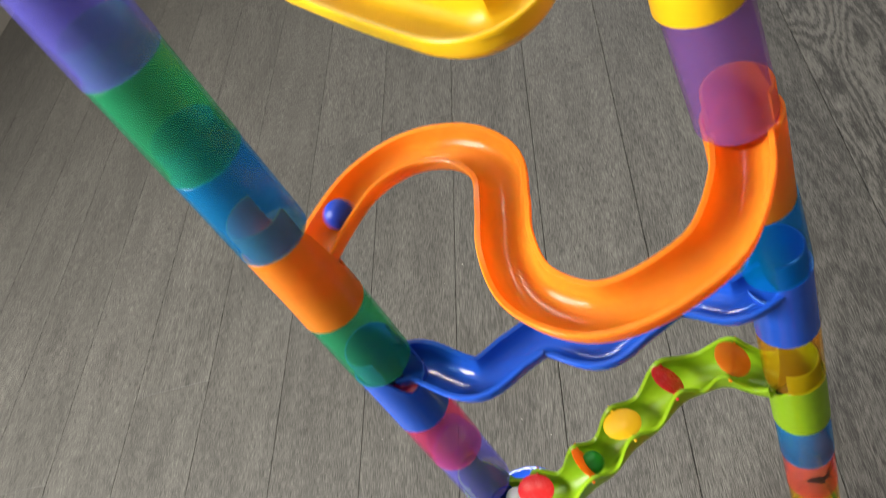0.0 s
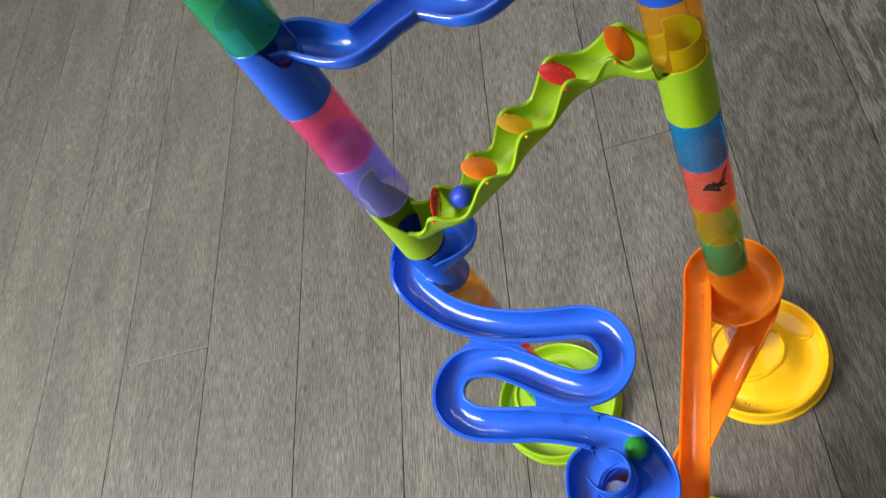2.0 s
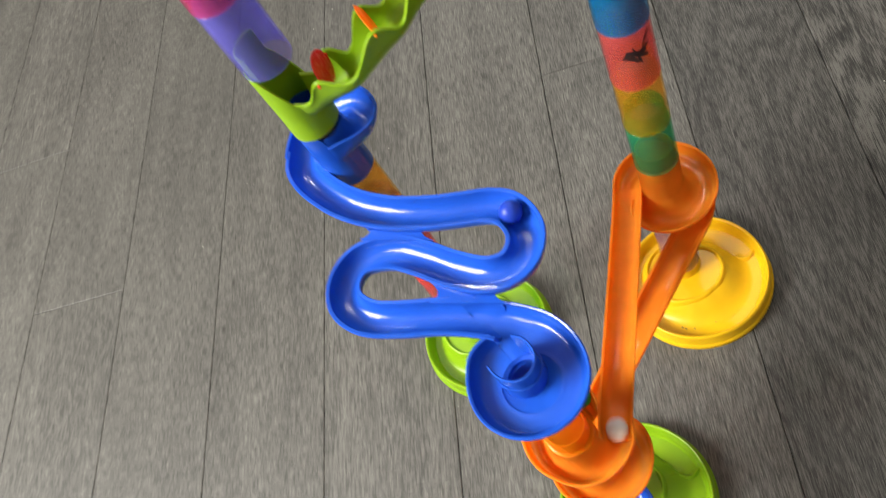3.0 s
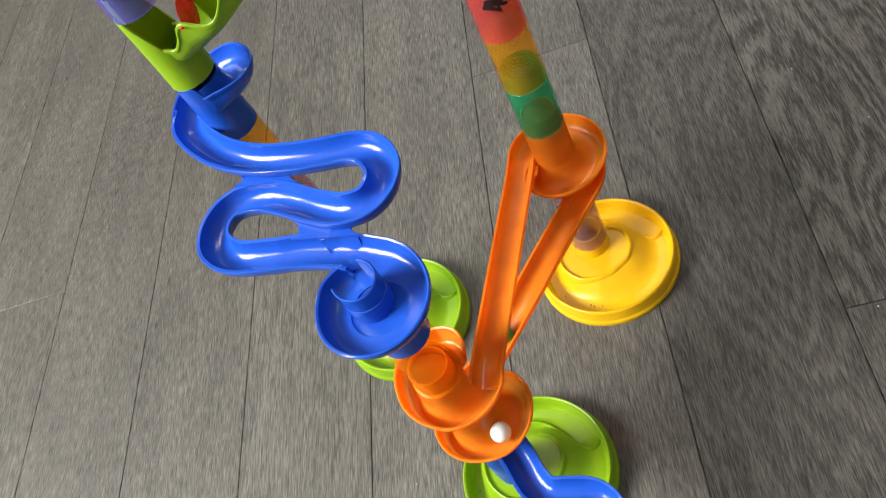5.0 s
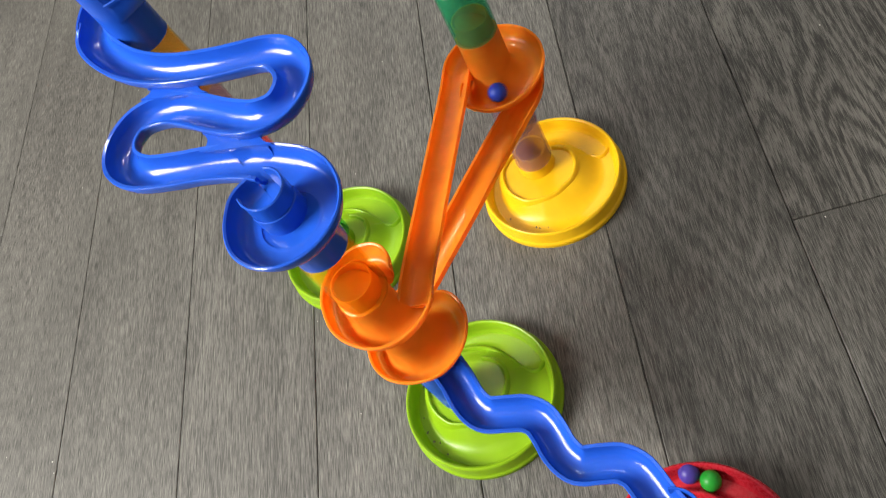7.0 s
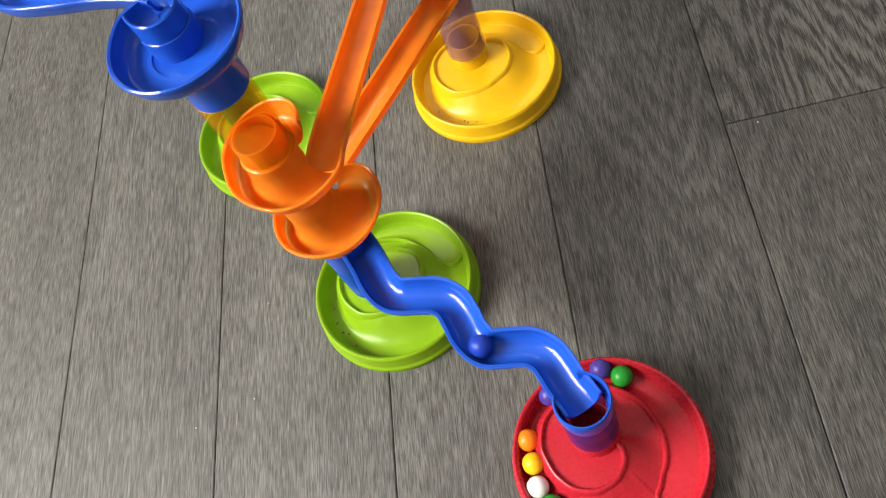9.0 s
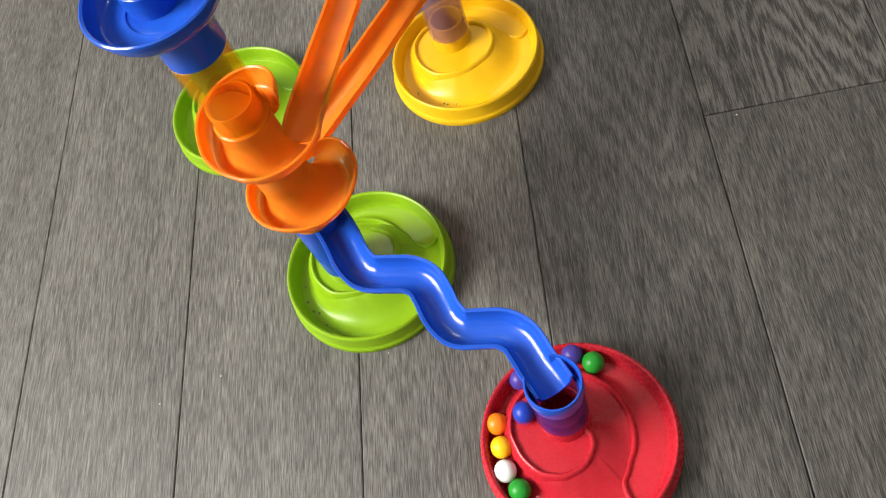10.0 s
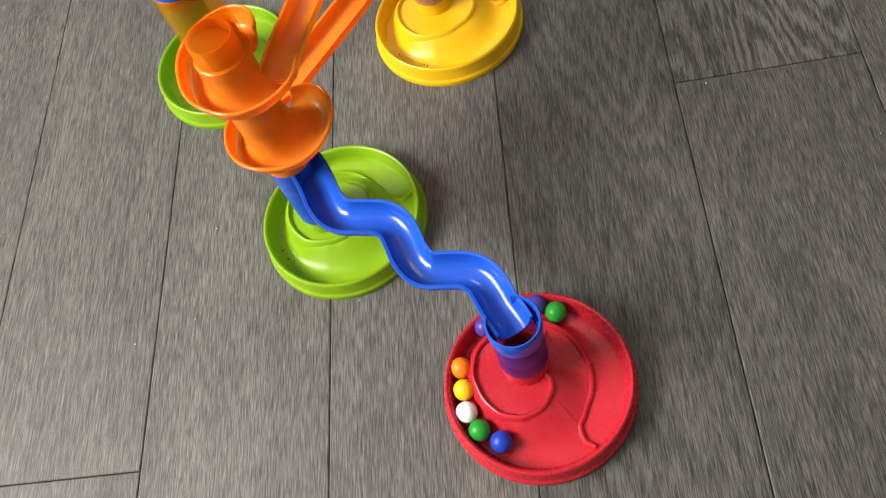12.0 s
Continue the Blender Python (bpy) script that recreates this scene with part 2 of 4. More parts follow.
def channel(points, w=0.0118, d=0.0135, th=0.0016, lip=0.0011, rise=None, step=0.0035, flat=1.0):
    """An open trough along a path given at the height of its rim: rounded bottom, wall thickness, a lip along both rims.
    rise(u, side) lifts the rims at the share u of the length."""
    path = smooth_path(points, step)
    n = len(path)
    section = []
    m = 12
    section += [(-w - lip, 0.0, 1.0), (-w - lip, -0.0018, 1.0), (-w, -0.0026, 1.0)]
    for i in range(1, m):
        a = math.pi * i / m
        section.append((-w * math.copysign(abs(math.cos(a)) ** flat, math.cos(a)), -0.0026 - (d - 0.0026) * math.sin(a) ** 0.75, 1 - math.sin(a) ** 0.5))
    section += [(w, -0.0026, 1.0), (w + lip, -0.0018, 1.0), (w + lip, 0.0, 1.0), (w + lip * 0.5, 0.0006, 1.0), (w - th, 0.0, 1.0)]
    wi, di = w - th, d - th
    for i in range(m - 1, 0, -1):
        a = math.pi * i / m
        section.append((-wi * math.copysign(abs(math.cos(a)) ** flat, math.cos(a)), -di * math.sin(a) ** 0.75, 1 - math.sin(a) ** 0.5))
    section += [(-w + th, 0.0, 1.0), (-w - lip * 0.5, 0.0006, 1.0)]
    k = len(section)
    v, f = [], []
    for i, p in enumerate(path):
        t = (path[min(i + 1, n - 1)] - path[max(i - 1, 0)])
        t.z = 0
        t.normalize()
        side = Vector((t.y, -t.x, 0))
        u = i / (n - 1)
        for s, z, g in section:
            up = rise(u, 1 if s > 0 else -1) * g if rise else 0.0
            v.append(tuple(p + side * s + Vector((0, 0, z + up))))
    for i in range(n - 1):
        for j in range(k):
            j2 = (j + 1) % k
            f.append((i * k + j, (i + 1) * k + j, (i + 1) * k + j2, i * k + j2))
    f += [tuple(range(k)), tuple(range((n - 1) * k, n * k))]
    return v, f


def bowl(c, knots, inner=0.0172, fillet=0.006, depth=0.0135):
    """A spiral cup round an upright post: knots of angle, rim height and rim radius. The bowl runs up into the post in a fillet."""
    v, f, rows = [], [], []
    last = len(knots) - 1
    for i in range(last):
        k0, k1, k2, k3 = (knots[max(0, min(last, i + d))] for d in (-1, 0, 1, 2))
        span = k2[0] - k1[0]
        n = max(2, int(abs(span) / 5))
        for q in range(n):
            w = q / n
            row = [k1[0] + span * w]
            for d in (1, 2):
                m1, m2 = (k2[d] - k0[d]) / (k2[0] - k0[0]) * span, (k3[d] - k1[d]) / (k3[0] - k1[0]) * span
                row.append((2 * w ** 3 - 3 * w * w + 1) * k1[d] + (w ** 3 - 2 * w * w + w) * m1 + (3 * w * w - 2 * w ** 3) * k2[d] + (w ** 3 - w * w) * m2)
            rows.append(tuple(row))
    rows.append(knots[-1])
    for a, z, r in rows:
        ca, sa = math.cos(radians(a)), math.sin(radians(a))
        g = r - inner
        lw = min(0.45 * g, 0.0125)
        outer = [(r - 0.0008 - (g - 0.002) * (1 - math.cos(t)), -0.0022 - 0.0150 * math.sin(t)) for t in (0.0, 0.25, 0.5, 0.8, 1.1, 1.35, 1.57)]
        inside = [(inner + (g - lw) * (0.03 + 0.97 * q ** 1.6), fillet - (fillet + depth) * (1 - (1 - q) ** 1.9)) for q in (0.0, 0.15, 0.3, 0.45, 0.6, 0.8, 1.0)]
        lift = [(r - lw + (lw - 0.0016) * math.sin(t), -depth * math.cos(t) ** 0.9) for t in (0.3, 0.6, 0.9, 1.2, 1.45)]
        prof = [(inner - 0.001, -0.0172)] + outer[::-1] + [(r + 0.0006, -0.0018), (r + 0.0006, 0.0), (r - 0.0003, 0.0007), (r - 0.0016, 0.0)] + lift[::-1] + inside[::-1] + [(inner - 0.0012, fillet)]
        k = len(prof)
        v += [(c[0] + q * ca, c[1] + q * sa, z + h) for q, h in prof]
    n = len(rows)
    for i in range(n - 1):
        for j in range(k):
            j2 = (j + 1) % k
            f.append((i * k + j, (i + 1) * k + j, (i + 1) * k + j2, i * k + j2))
    f += [tuple(range(k)), tuple(range((n - 1) * k, n * k))]
    return v, f


TR = 0.0176     # outer radius of the tubes and collars


def collar(z0, z1, c=(0, 0), neck=0.016, steps=40):
    """An upright socket: wider skirt, plain body, narrower neck that plugs into the piece above."""
    prof = [(TR + 0.0004, z0), (TR, z1 - 0.0006), (TR - 0.0006, z1), (TR - 0.0022, z1 + 0.0005), (TR - 0.0024, z1 + neck - 0.001), (TR - 0.003, z1 + neck),
            (TR - 0.0038, z1 + neck), (TR - 0.0040, z1), (TR - 0.0014, z1 - 0.004), (TR - 0.0012, z0)]
    return lathe(prof, steps, cx=c[0], cy=c[1])


def open_collar(z0, z1, c, mouth, half, sill, neck=0.016, slope=30.0):
    """A socket that stands open towards the angle mouth down to the height sill; from there its edge climbs round to the top."""
    low = lathe([(TR + 0.0004, z0), (TR, sill), (TR - 0.0012, sill), (TR - 0.0012, z0)], 40, cx=c[0], cy=c[1])
    n, arc_length = 48, 360.0 - 2 * half
    v, f = [], []
    for i in range(n + 1):
        a = radians(mouth + half + arc_length * i / n)
        k = min(1.0, min(i, n - i) / n * arc_length / slope)
        top = sill + 0.001 + (z1 - sill - 0.001) * k * k * (3 - 2 * k)
        for r, z in ((TR, sill), (TR, top - 0.0006), (TR - 0.0006, top), (TR - 0.0014, top), (TR - 0.0014, sill)):
            v.append((c[0] + r * math.cos(a), c[1] + r * math.sin(a), z))
    for i in range(n):
        f += [(i * 5 + j, (i + 1) * 5 + j, (i + 1) * 5 + (j + 1) % 5, i * 5 + (j + 1) % 5) for j in range(5)]
    f += [tuple(range(5)), tuple(range(n * 5, n * 5 + 5))]
    ring = half + 0.8 * slope
    top = lathe([(TR - 0.0022, z1 - 0.002), (TR - 0.0024, z1 + neck - 0.001), (TR - 0.003, z1 + neck), (TR - 0.0038, z1 + neck), (TR - 0.0040, z1 - 0.002)], 36, mouth + ring, mouth + 360 - ring, c[0], c[1])
    return joined(low, (v, f), top)


def upright_wall(points, z0, z1, th=0.0016):
    """A thin wall that stands along a curve, with a rounded top edge."""
    path = smooth_path([(x, y, 0) for x, y in points], 0.002)
    sec = [(-th / 2, z0), (-th / 2, z1 - th / 2), (0.0, z1), (th / 2, z1 - th / 2), (th / 2, z0)]
    n, v, f = len(path), [], []
    for i, p in enumerate(path):
        t = (path[min(i + 1, n - 1)] - path[max(i - 1, 0)]).normalized()
        v += [(p.x + t.y * a, p.y - t.x * a, z) for a, z in sec]
    for i in range(n - 1):
        f += [(i * 5 + j, (i + 1) * 5 + j, (i + 1) * 5 + (j + 1) % 5, i * 5 + (j + 1) % 5) for j in range(5)]
    f += [tuple(range(5)), tuple(range(n * 5 - 5, n * 5))]
    return v, f


def web_plate(q, z, hollow=0.008, th=0.0018):
    """A flat plate between two lanes, with hollow rounded ends: corners in turn along one lane and back along the other."""
    a, b, c, d = (Vector((x, y, 0)) for x, y in q)
    inward = ((b + c) / 2 - (a + d) / 2).normalized() * hollow
    rim = [a] + [b.lerp(c, i / 8) - inward * math.sin(math.pi * i / 8) ** 0.8 for i in range(9)] + [d.lerp(a, i / 8) + inward * math.sin(math.pi * i / 8) ** 0.8 for i in range(8)]
    rim = rim[1:]
    n = len(rim)
    v = [(p.x, p.y, z - th) for p in rim] + [(p.x, p.y, z) for p in rim]
    return v, [tuple(range(n))[::-1], tuple(range(n, 2 * n))] + [(i, (i + 1) % n, n + (i + 1) % n, n + i) for i in range(n)]


# ---- room ----
def slab(name, b, mat, label, kind="structure"):
    ob = new(name, mesh_of(name, *box(*b), mat, smooth=False))
    return tagged(ob, label, "", "", kind)


def wall_with_opening(name, along, at, a0, a1, o0, o1, z0, z1, mat, label, th=0.16):
    """A wall from a0 to a1 on the plane at, with one opening o0..o1, z0..z1."""
    def b(p0, p1, q0, q1):
        return box(at[0], at[1], p0, p1, q0, q1) if along == "y" else box(p0, p1, at[0], at[1], q0, q1)
    pieces = [b(a0, o0, 0, RZ), b(o1, a1, 0, RZ), b(o0, o1, z1, RZ)]
    if z0 > 0:
        pieces.append(b(o0, o1, 0, z0))
    ob = new(name, mesh_of(name, *joined(*pieces), mat, smooth=False))
    return tagged(ob, label, "wall", "", "structure")


wall_with_opening("wall_west", "y", (RX0 - 0.16, RX0), RY0, RY1, -1.2, 0.7, 0.95, 2.45, WALL, "pale painted wall with a wide window opening")
slab("wall_south", (RX0 - 0.16, RX1 + 0.16, RY0 - 0.16, RY0, 0, RZ), WALL, "grey-beige painted plain wall")
slab("wall_east", (RX1, RX1 + 0.16, RY0, RY1, 0, RZ), WALL, "pale painted plain wall")
wall_with_opening("wall_north", "x", (RY1, RY1 + 0.16), RX0 - 0.16, RX1 + 0.16, -0.7, 1.1, 0.85, 2.15, WALL, "pale painted wall with a window opening")
slab("ceiling", (RX0 - 0.16, RX1 + 0.16, RY0 - 0.16, RY1 + 0.16, RZ, RZ + 0.12), CEILING, "white painted ceiling")
for x, y in SPOTS:
    rim = thing("ceiling_spotlight", pose(x, y, RZ), "small round white recessed ceiling spotlight", "ceiling light", "ceiling spotlights")
    part("trim_ring", mesh_of("trim_ring", *lathe([(0.058, 0.0), (0.060, -0.006), (0.070, -0.006), (0.074, 0.0)], 32), CEILING), rim)
floor = slab("floor", (RX0 - 0.16, RX1 + 0.16, RY0 - 0.16, RY1 + 0.16, -0.12, -0.0035), SEAM, "dark grey-brown wood-look plank floor")

# ---- bases ----
# the spiral wall of a base: clockwise turn in degrees and distance from the disc's middle
RIDGE = [(-60, 0.0305), (-30, 0.0308), (0, 0.0275), (33, 0.0240), (77, 0.0215), (110, 0.0250), (130, 0.0288), (163, 0.0378), (193, 0.0440), (217, 0.0485), (236, 0.0500), (252, 0.0490), (292, 0.0448)]
CATCH_RIDGE = [(-60, 0.0055), (-9, 0.0068), (37, 0.0102), (76, 0.0149), (99, 0.0202), (118, 0.0255), (138, 0.0315), (161, 0.0376), (185, 0.0420), (210, 0.0475), (229, 0.0495), (248, 0.0488), (296, 0.0455)]
SHORT_TAIL = [(330, 0.0400), (352, 0.0425), (362, 0.0523), (358, 0.0625)]
LONG_TAIL = [(320, 0.0424), (346, 0.0390), (375, 0.0382), (411, 0.0376), (428, 0.0422), (433, 0.0520), (430, 0.0600)]
LANE = 0.0062


def ramp_level(s, end):
    """Height of the tray inside the spiral wall: level round the post, then down to the outer lane."""
    k = max(0.0, min(1.0, (s - 190) / (end - 200)))
    return LANE + 0.0135 * (1 - k * k * (3 - 2 * k))


def ridge_radius(s, knots):
    for (s0, r0), (s1, r1) in zip(knots, knots[1:]):
        if s <= s1:
            w = (s - s0) / (s1 - s0)
            w = w * w * (3 - 2 * w) * 0.4 + w * 0.6
            return r0 + (r1 - r0) * w
    return knots[-1][1]


def ridged_tray(ridge, tail):
    """The tray inside a base, as a surface over the disc: a raised dish round the post, a ramp that winds down, and the outer lane."""
    knots = ridge + tail[:-2]
    end = knots[-1][0]
    na, nr, rmax = 200, 72, 0.0635
    v, f = [], []
    for i in range(na):
        th = 360.0 * i / na
        s0 = (15 - th) % 360
        cuts = [(ridge_radius(s, knots), s) for s in (s0 - 360, s0, s0 + 360) if knots[0][0] <= s <= end]
        for j in range(nr + 1):
            r = rmax * j / nr
            z, prev = None, None
            for rc, s in cuts:
                if r <= rc:
                    z = ramp_level(s, end)
                    if not prev:
                        k = max(0.0, min(1.0, (r - 0.026) / max(0.004, rc - 0.028)))
                        z = ramp_level(0, end) + (z - ramp_level(0, end)) * k * k * (3 - 2 * k)
                    if prev:
                        late = max(0.0, min(1.0, (s - end + 130) / 130))
                        wide = 0.0045 + (max(0.050 - prev[0], 0.0045) - 0.0045) * late * late * (3 - 2 * late)
                        k = min(1.0, (r - prev[0]) / max(wide, 0.007))
                        z = prev[1] + (z - prev[1]) * (0.5 - 0.5 * math.cos(math.pi * k ** 0.85))
                    break
                prev = (rc, ramp_level(s, end))
            if z is None:
                foot = max(prev[0] + 0.0075, 0.0525) if prev else 0.05
                k = min(1.0, (r - prev[0]) / (foot - prev[0])) if prev else 1.0
                z = LANE + (prev[1] - LANE) * (0.5 + 0.5 * math.cos(math.pi * k ** 0.85)) if prev else LANE
            v.append((r * math.cos(radians(th)), r * math.sin(radians(th)), z))
    for i in range(na):
        i2 = (i + 1) % na
        for j in range(nr):
            f.append((i * (nr + 1) + j, i * (nr + 1) + j + 1, i2 * (nr + 1) + j + 1, i2 * (nr + 1) + j))
    return v, f


def spiral_lip(ridge, tail):
    """The thin wall that winds along the ramp of a base and ends in a hook."""
    knots = ridge + tail[:-2]
    end = knots[-1][0]
    marks = [(s, ridge_radius(s, knots)) for s in range(knots[0][0], end - 4, 12)] + tail[-3:]
    pts = [(r * math.cos(radians(15 - s)), r * math.sin(radians(15 - s)), ramp_level(min(s, end), end)) for s, r in marks]
    path = smooth_path(pts, 0.0022)
    sec = [(-0.0028, -0.0040), (-0.0021, 0.0008), (-0.0014, 0.0023), (-0.0004, 0.0030), (0.0007, 0.0028), (0.0017, 0.0017), (0.0030, -0.0012), (0.0052, -0.0050)]
    n, k = len(path), len(sec)
    v, f = [], []
    for i, p in enumerate(path):
        t = path[min(i + 1, n - 1)] - path[max(i - 1, 0)]
        t.z = 0
        t.normalize()
        out = Vector((-t.y, t.x, 0))
        v += [tuple(p + out * a + Vector((0, 0, z))) for a, z in sec]
    for i in range(n - 1):
        f += [(i * k + j, (i + 1) * k + j, (i + 1) * k + j + 1, i * k + j + 1) for j in range(k - 1)]
    f += [tuple(range(k)), tuple(range((n - 1) * k, n * k))]
    return v, f


def base(c, post, mat, ridge, tail, label, turn=0.0):
    ob = thing("marble_run_base", pose(c[0], c[1], 0), label, "toy base", "bases of the marble run")
    rim = [(0.0708, 0.0), (0.0710, 0.0040), (0.0705, 0.0052), (0.0694, 0.0060), (0.0688, 0.0072), (0.0682, 0.0175), (0.0676, 0.0194), (0.0664, 0.0202), (0.0650, 0.0197), (0.0641, 0.0182),
           (0.0630, 0.0110), (0.0618, 0.0078), (0.0600, 0.0060), (0.0600, 0.0045), (0.0640, 0.0048), (0.0668, 0.003), (0.0668, 0.0)]
    part("rim", mesh_of("rim", *lathe(rim, 96), mat), ob)
    part("spiral_tray", mesh_of("spiral_tray", *ridged_tray(ridge, tail), mat), ob, at=pose(0, 0, 0, 0, 0, turn))
    part("spiral_lip", mesh_of("spiral_lip", *spiral_lip(ridge, tail), mat), ob, at=pose(0, 0, 0, 0, 0, turn))
    px, py = post[0] - c[0], post[1] - c[1]
    prof = [(TR + 0.0006, 0.006), (TR + 0.0004, 0.0195), (TR - 0.0006, 0.0245), (TR - 0.0016, 0.029), (TR - 0.0022, 0.046), (TR - 0.003, 0.0465), (TR - 0.0042, 0.046), (TR - 0.0042, 0.006)]
    part("post", mesh_of("post", *lathe(prof, 40, cx=px, cy=py), mat), ob)
    return ob


def lean(z):
    """The tower over the yellow base bends a little towards the other one, high up."""
    return (R[0] - 0.0062 * max(0.0, z - 0.60) / 0.1, R[1])


R, L, M, Q = (0.1553, 0.4162), (-0.0609, 0.3978), (0.0505, 0.2003), (0.2045, 0.0500)
base((0.1655, 0.4000), R, YELLOW, RIDGE, SHORT_TAIL, "bright yellow plastic round base with spiral tray, on the floor")
base((-0.0551, 0.3954), L, LIME, RIDGE, SHORT_TAIL, "lime green plastic round base under the tall tower")
base((0.0643, 0.1996), M, LIME, RIDGE, SHORT_TAIL, "lime green plastic round base with dusty specks")
base((0.2118, 0.0363), Q, RED, CATCH_RIDGE, LONG_TAIL, "red plastic round base that catches the balls")


# ---- tubes ----
def tube(c, z0, z1, mat, label, neck=0.016):
    """A see-through connector: the outer sleeve, and the narrower neck that plugs into the piece above."""
    bend = math.degrees(math.atan2(lean(z1)[0] - lean(z0)[0], z1 - z0)) if c == R else 0.0
    if c == R:
        c = lean(z0)
    h = z1 - z0
    ob = thing("connector_tube", pose(c[0], c[1], z0, 0, bend, 0), label, "tube", "tubes of the marble run")
    sleeve = [(TR + 0.0004, 0.0004), (TR + 0.0002, 0.0), (TR - 0.0010, 0.0), (TR - 0.0014, 0.001), (TR - 0.0014, h - 0.003), (TR - 0.0034, h - 0.0004), (TR - 0.0022, h), (TR - 0.0008, h - 0.0002), (TR, h - 0.0010)]
    part("sleeve", mesh_of("sleeve", *lathe(sleeve, 48), mat), ob)
    top = [(TR - 0.0022, h), (TR - 0.0026, h + neck - 0.0008), (TR - 0.0031, h + neck), (TR - 0.0039, h + neck - 0.0004), (TR - 0.0036, h)]
    part("neck", mesh_of("neck", *lathe(top, 48), mat), ob)
    return ob


tube(R, 0.0330, 0.088, C_MAUVE, "see-through violet-grey plastic tube on the yellow base")
tube(R, 0.088, 0.130, C_MAUVE, "see-through violet-grey plastic tube under the orange track")
tube(R, 0.2070, 0.2605, C_GREEN, "see-through green plastic tube above the orange cup")
tube(R, 0.2605, 0.315, C_ORANGE, "see-through amber plastic tube")
red_tube = tube(R, 0.315, 0.370, C_RED, "see-through red plastic tube with a black scribble")
tube(R, 0.370, 0.4245, C_TEAL, "see-through blue plastic tube below the lime track")
tube(R, 0.480, 0.536, C_ORANGE, "see-through amber plastic tube above the lime track")
tube(R, 0.592, 0.648, C_TEAL, "see-through blue plastic tube between blue and orange tracks")
tube(R, 0.704, 0.768, C_PURPLE, "see-through purple plastic tube above the orange track")
tube(L, 0.0330, 0.100, C_GREEN, "see-through green plastic tube on the lime base")
tube(L, 0.100, 0.157, C_RED, "see-through red plastic tube low on the tower")
tube(L, 0.157, 0.213, C_RED, "see-through red plastic tube on the tower")
tube(L, 0.213, 0.270, C_MAUVE, "see-through mauve plastic tube")
tube(L, 0.270, 0.327, C_ORANGE, "see-through amber plastic tube under the blue snake track")
tube(L, 0.448, 0.5045, C_VIOLET, "see-through violet plastic tube above the lime track")
tube(L, 0.5045, 0.561, C_PINK, "see-through pink plastic tube")
tube(L, 0.617, 0.6740, C_GREEN, "see-through green plastic tube between blue and orange tracks")
tube(L, 0.7315, 0.785, C_TEAL, "see-through blue plastic tube above the orange track")
tube(L, 0.785, 0.838, C_GREEN, "see-through green plastic tube high on the tower")
tube(L, 0.838, 0.900, C_VIOLET, "see-through violet plastic tube at the top of the tower")
tube((0.0525, 0.2008), 0.2235, 0.2845, C_ORANGE, "see-through amber plastic tube under the blue dish")
tube(Q, 0.0360, 0.0785, C_INDIGO, "see-through violet plastic tube on the red base", 0.0012)

# a scribble of black marker on the red tube
strokes = [(222, 0.026, 262, 0.022), (230, 0.031, 268, 0.026), (238, 0.024, 272, 0.032), (250, 0.020, 286, 0.036), (246, 0.034, 262, 0.019), (268, 0.032, 292, 0.044), (226, 0.028, 276, 0.029), (240, 0.027, 280, 0.024)]
pieces = []
for a0, h0, a1, h1 in strokes:
    v, f = [], []
    for i in range(9):
        w = i / 8
        a, h = radians(a0 + 28 + (a1 - a0) * w), h0 + 0.008 + (h1 - h0) * w + 0.0012 * math.sin(5 * w)
        t = 0.0013 + 0.0005 * math.sin(3.1 * w)
        v += [((TR + 0.00045) * math.cos(a), (TR + 0.00045) * math.sin(a), h - t), ((TR + 0.00045) * math.cos(a), (TR + 0.00045) * math.sin(a), h + t)]
    f = [(2 * i, 2 * i + 2, 2 * i + 3, 2 * i + 1) for i in range(8)]
    pieces.append((v, f))
part("scribble", mesh_of("scribble", *joined(*pieces), INK), red_tube, "black marker scribble")

# ---- tracks: rim height along each path ----
RC = 0.0280     # radius of a lane that runs round a tower
S_PATH = [(R[0] - 0.007, R[1] - 0.010, 0.704), (0.143, 0.383, 0.703), (0.129, 0.356, 0.703), (0.109, 0.342, 0.703), (0.086, 0.335, 0.703), (0.067, 0.339, 0.703), (0.049, 0.356, 0.703),
          (0.042, 0.381, 0.704), (0.042, 0.405, 0.704), (0.040, 0.431, 0.705), (0.021, 0.453, 0.705), (-0.007, 0.460, 0.705), (-0.032, 0.449, 0.705), (-0.0475, 0.425, 0.706), (L[0] + 0.004, 0.404, 0.706)]
UP_PATH = [(L[0] + 0.003, L[1] + 0.003, 0.606), (-0.043, 0.4005, 0.604), (-0.0115, 0.3824, 0.602), (0.0135, 0.396, 0.600), (0.0305, 0.4028, 0.598), (0.0576, 0.3898, 0.595), (0.0783, 0.4021, 0.592),
           (0.0995, 0.4145, 0.590), (0.1136, 0.4110, 0.589), (0.131, 0.4034, 0.588), (R[0] - 0.003, 0.4125, 0.587)]
LIME_PATH = [(R[0] - 0.012, 0.413, 0.489), (0.1205, 0.4245, 0.490), (0.100, 0.4285, 0.4875), (0.080, 0.424, 0.4815), (0.0418, 0.407, 0.4645), (0.0095, 0.392, 0.449), (-0.012, 0.3875, 0.438), (-0.030, 0.390, 0.429), (L[0] + 0.0125, 0.394, 0.4205)]
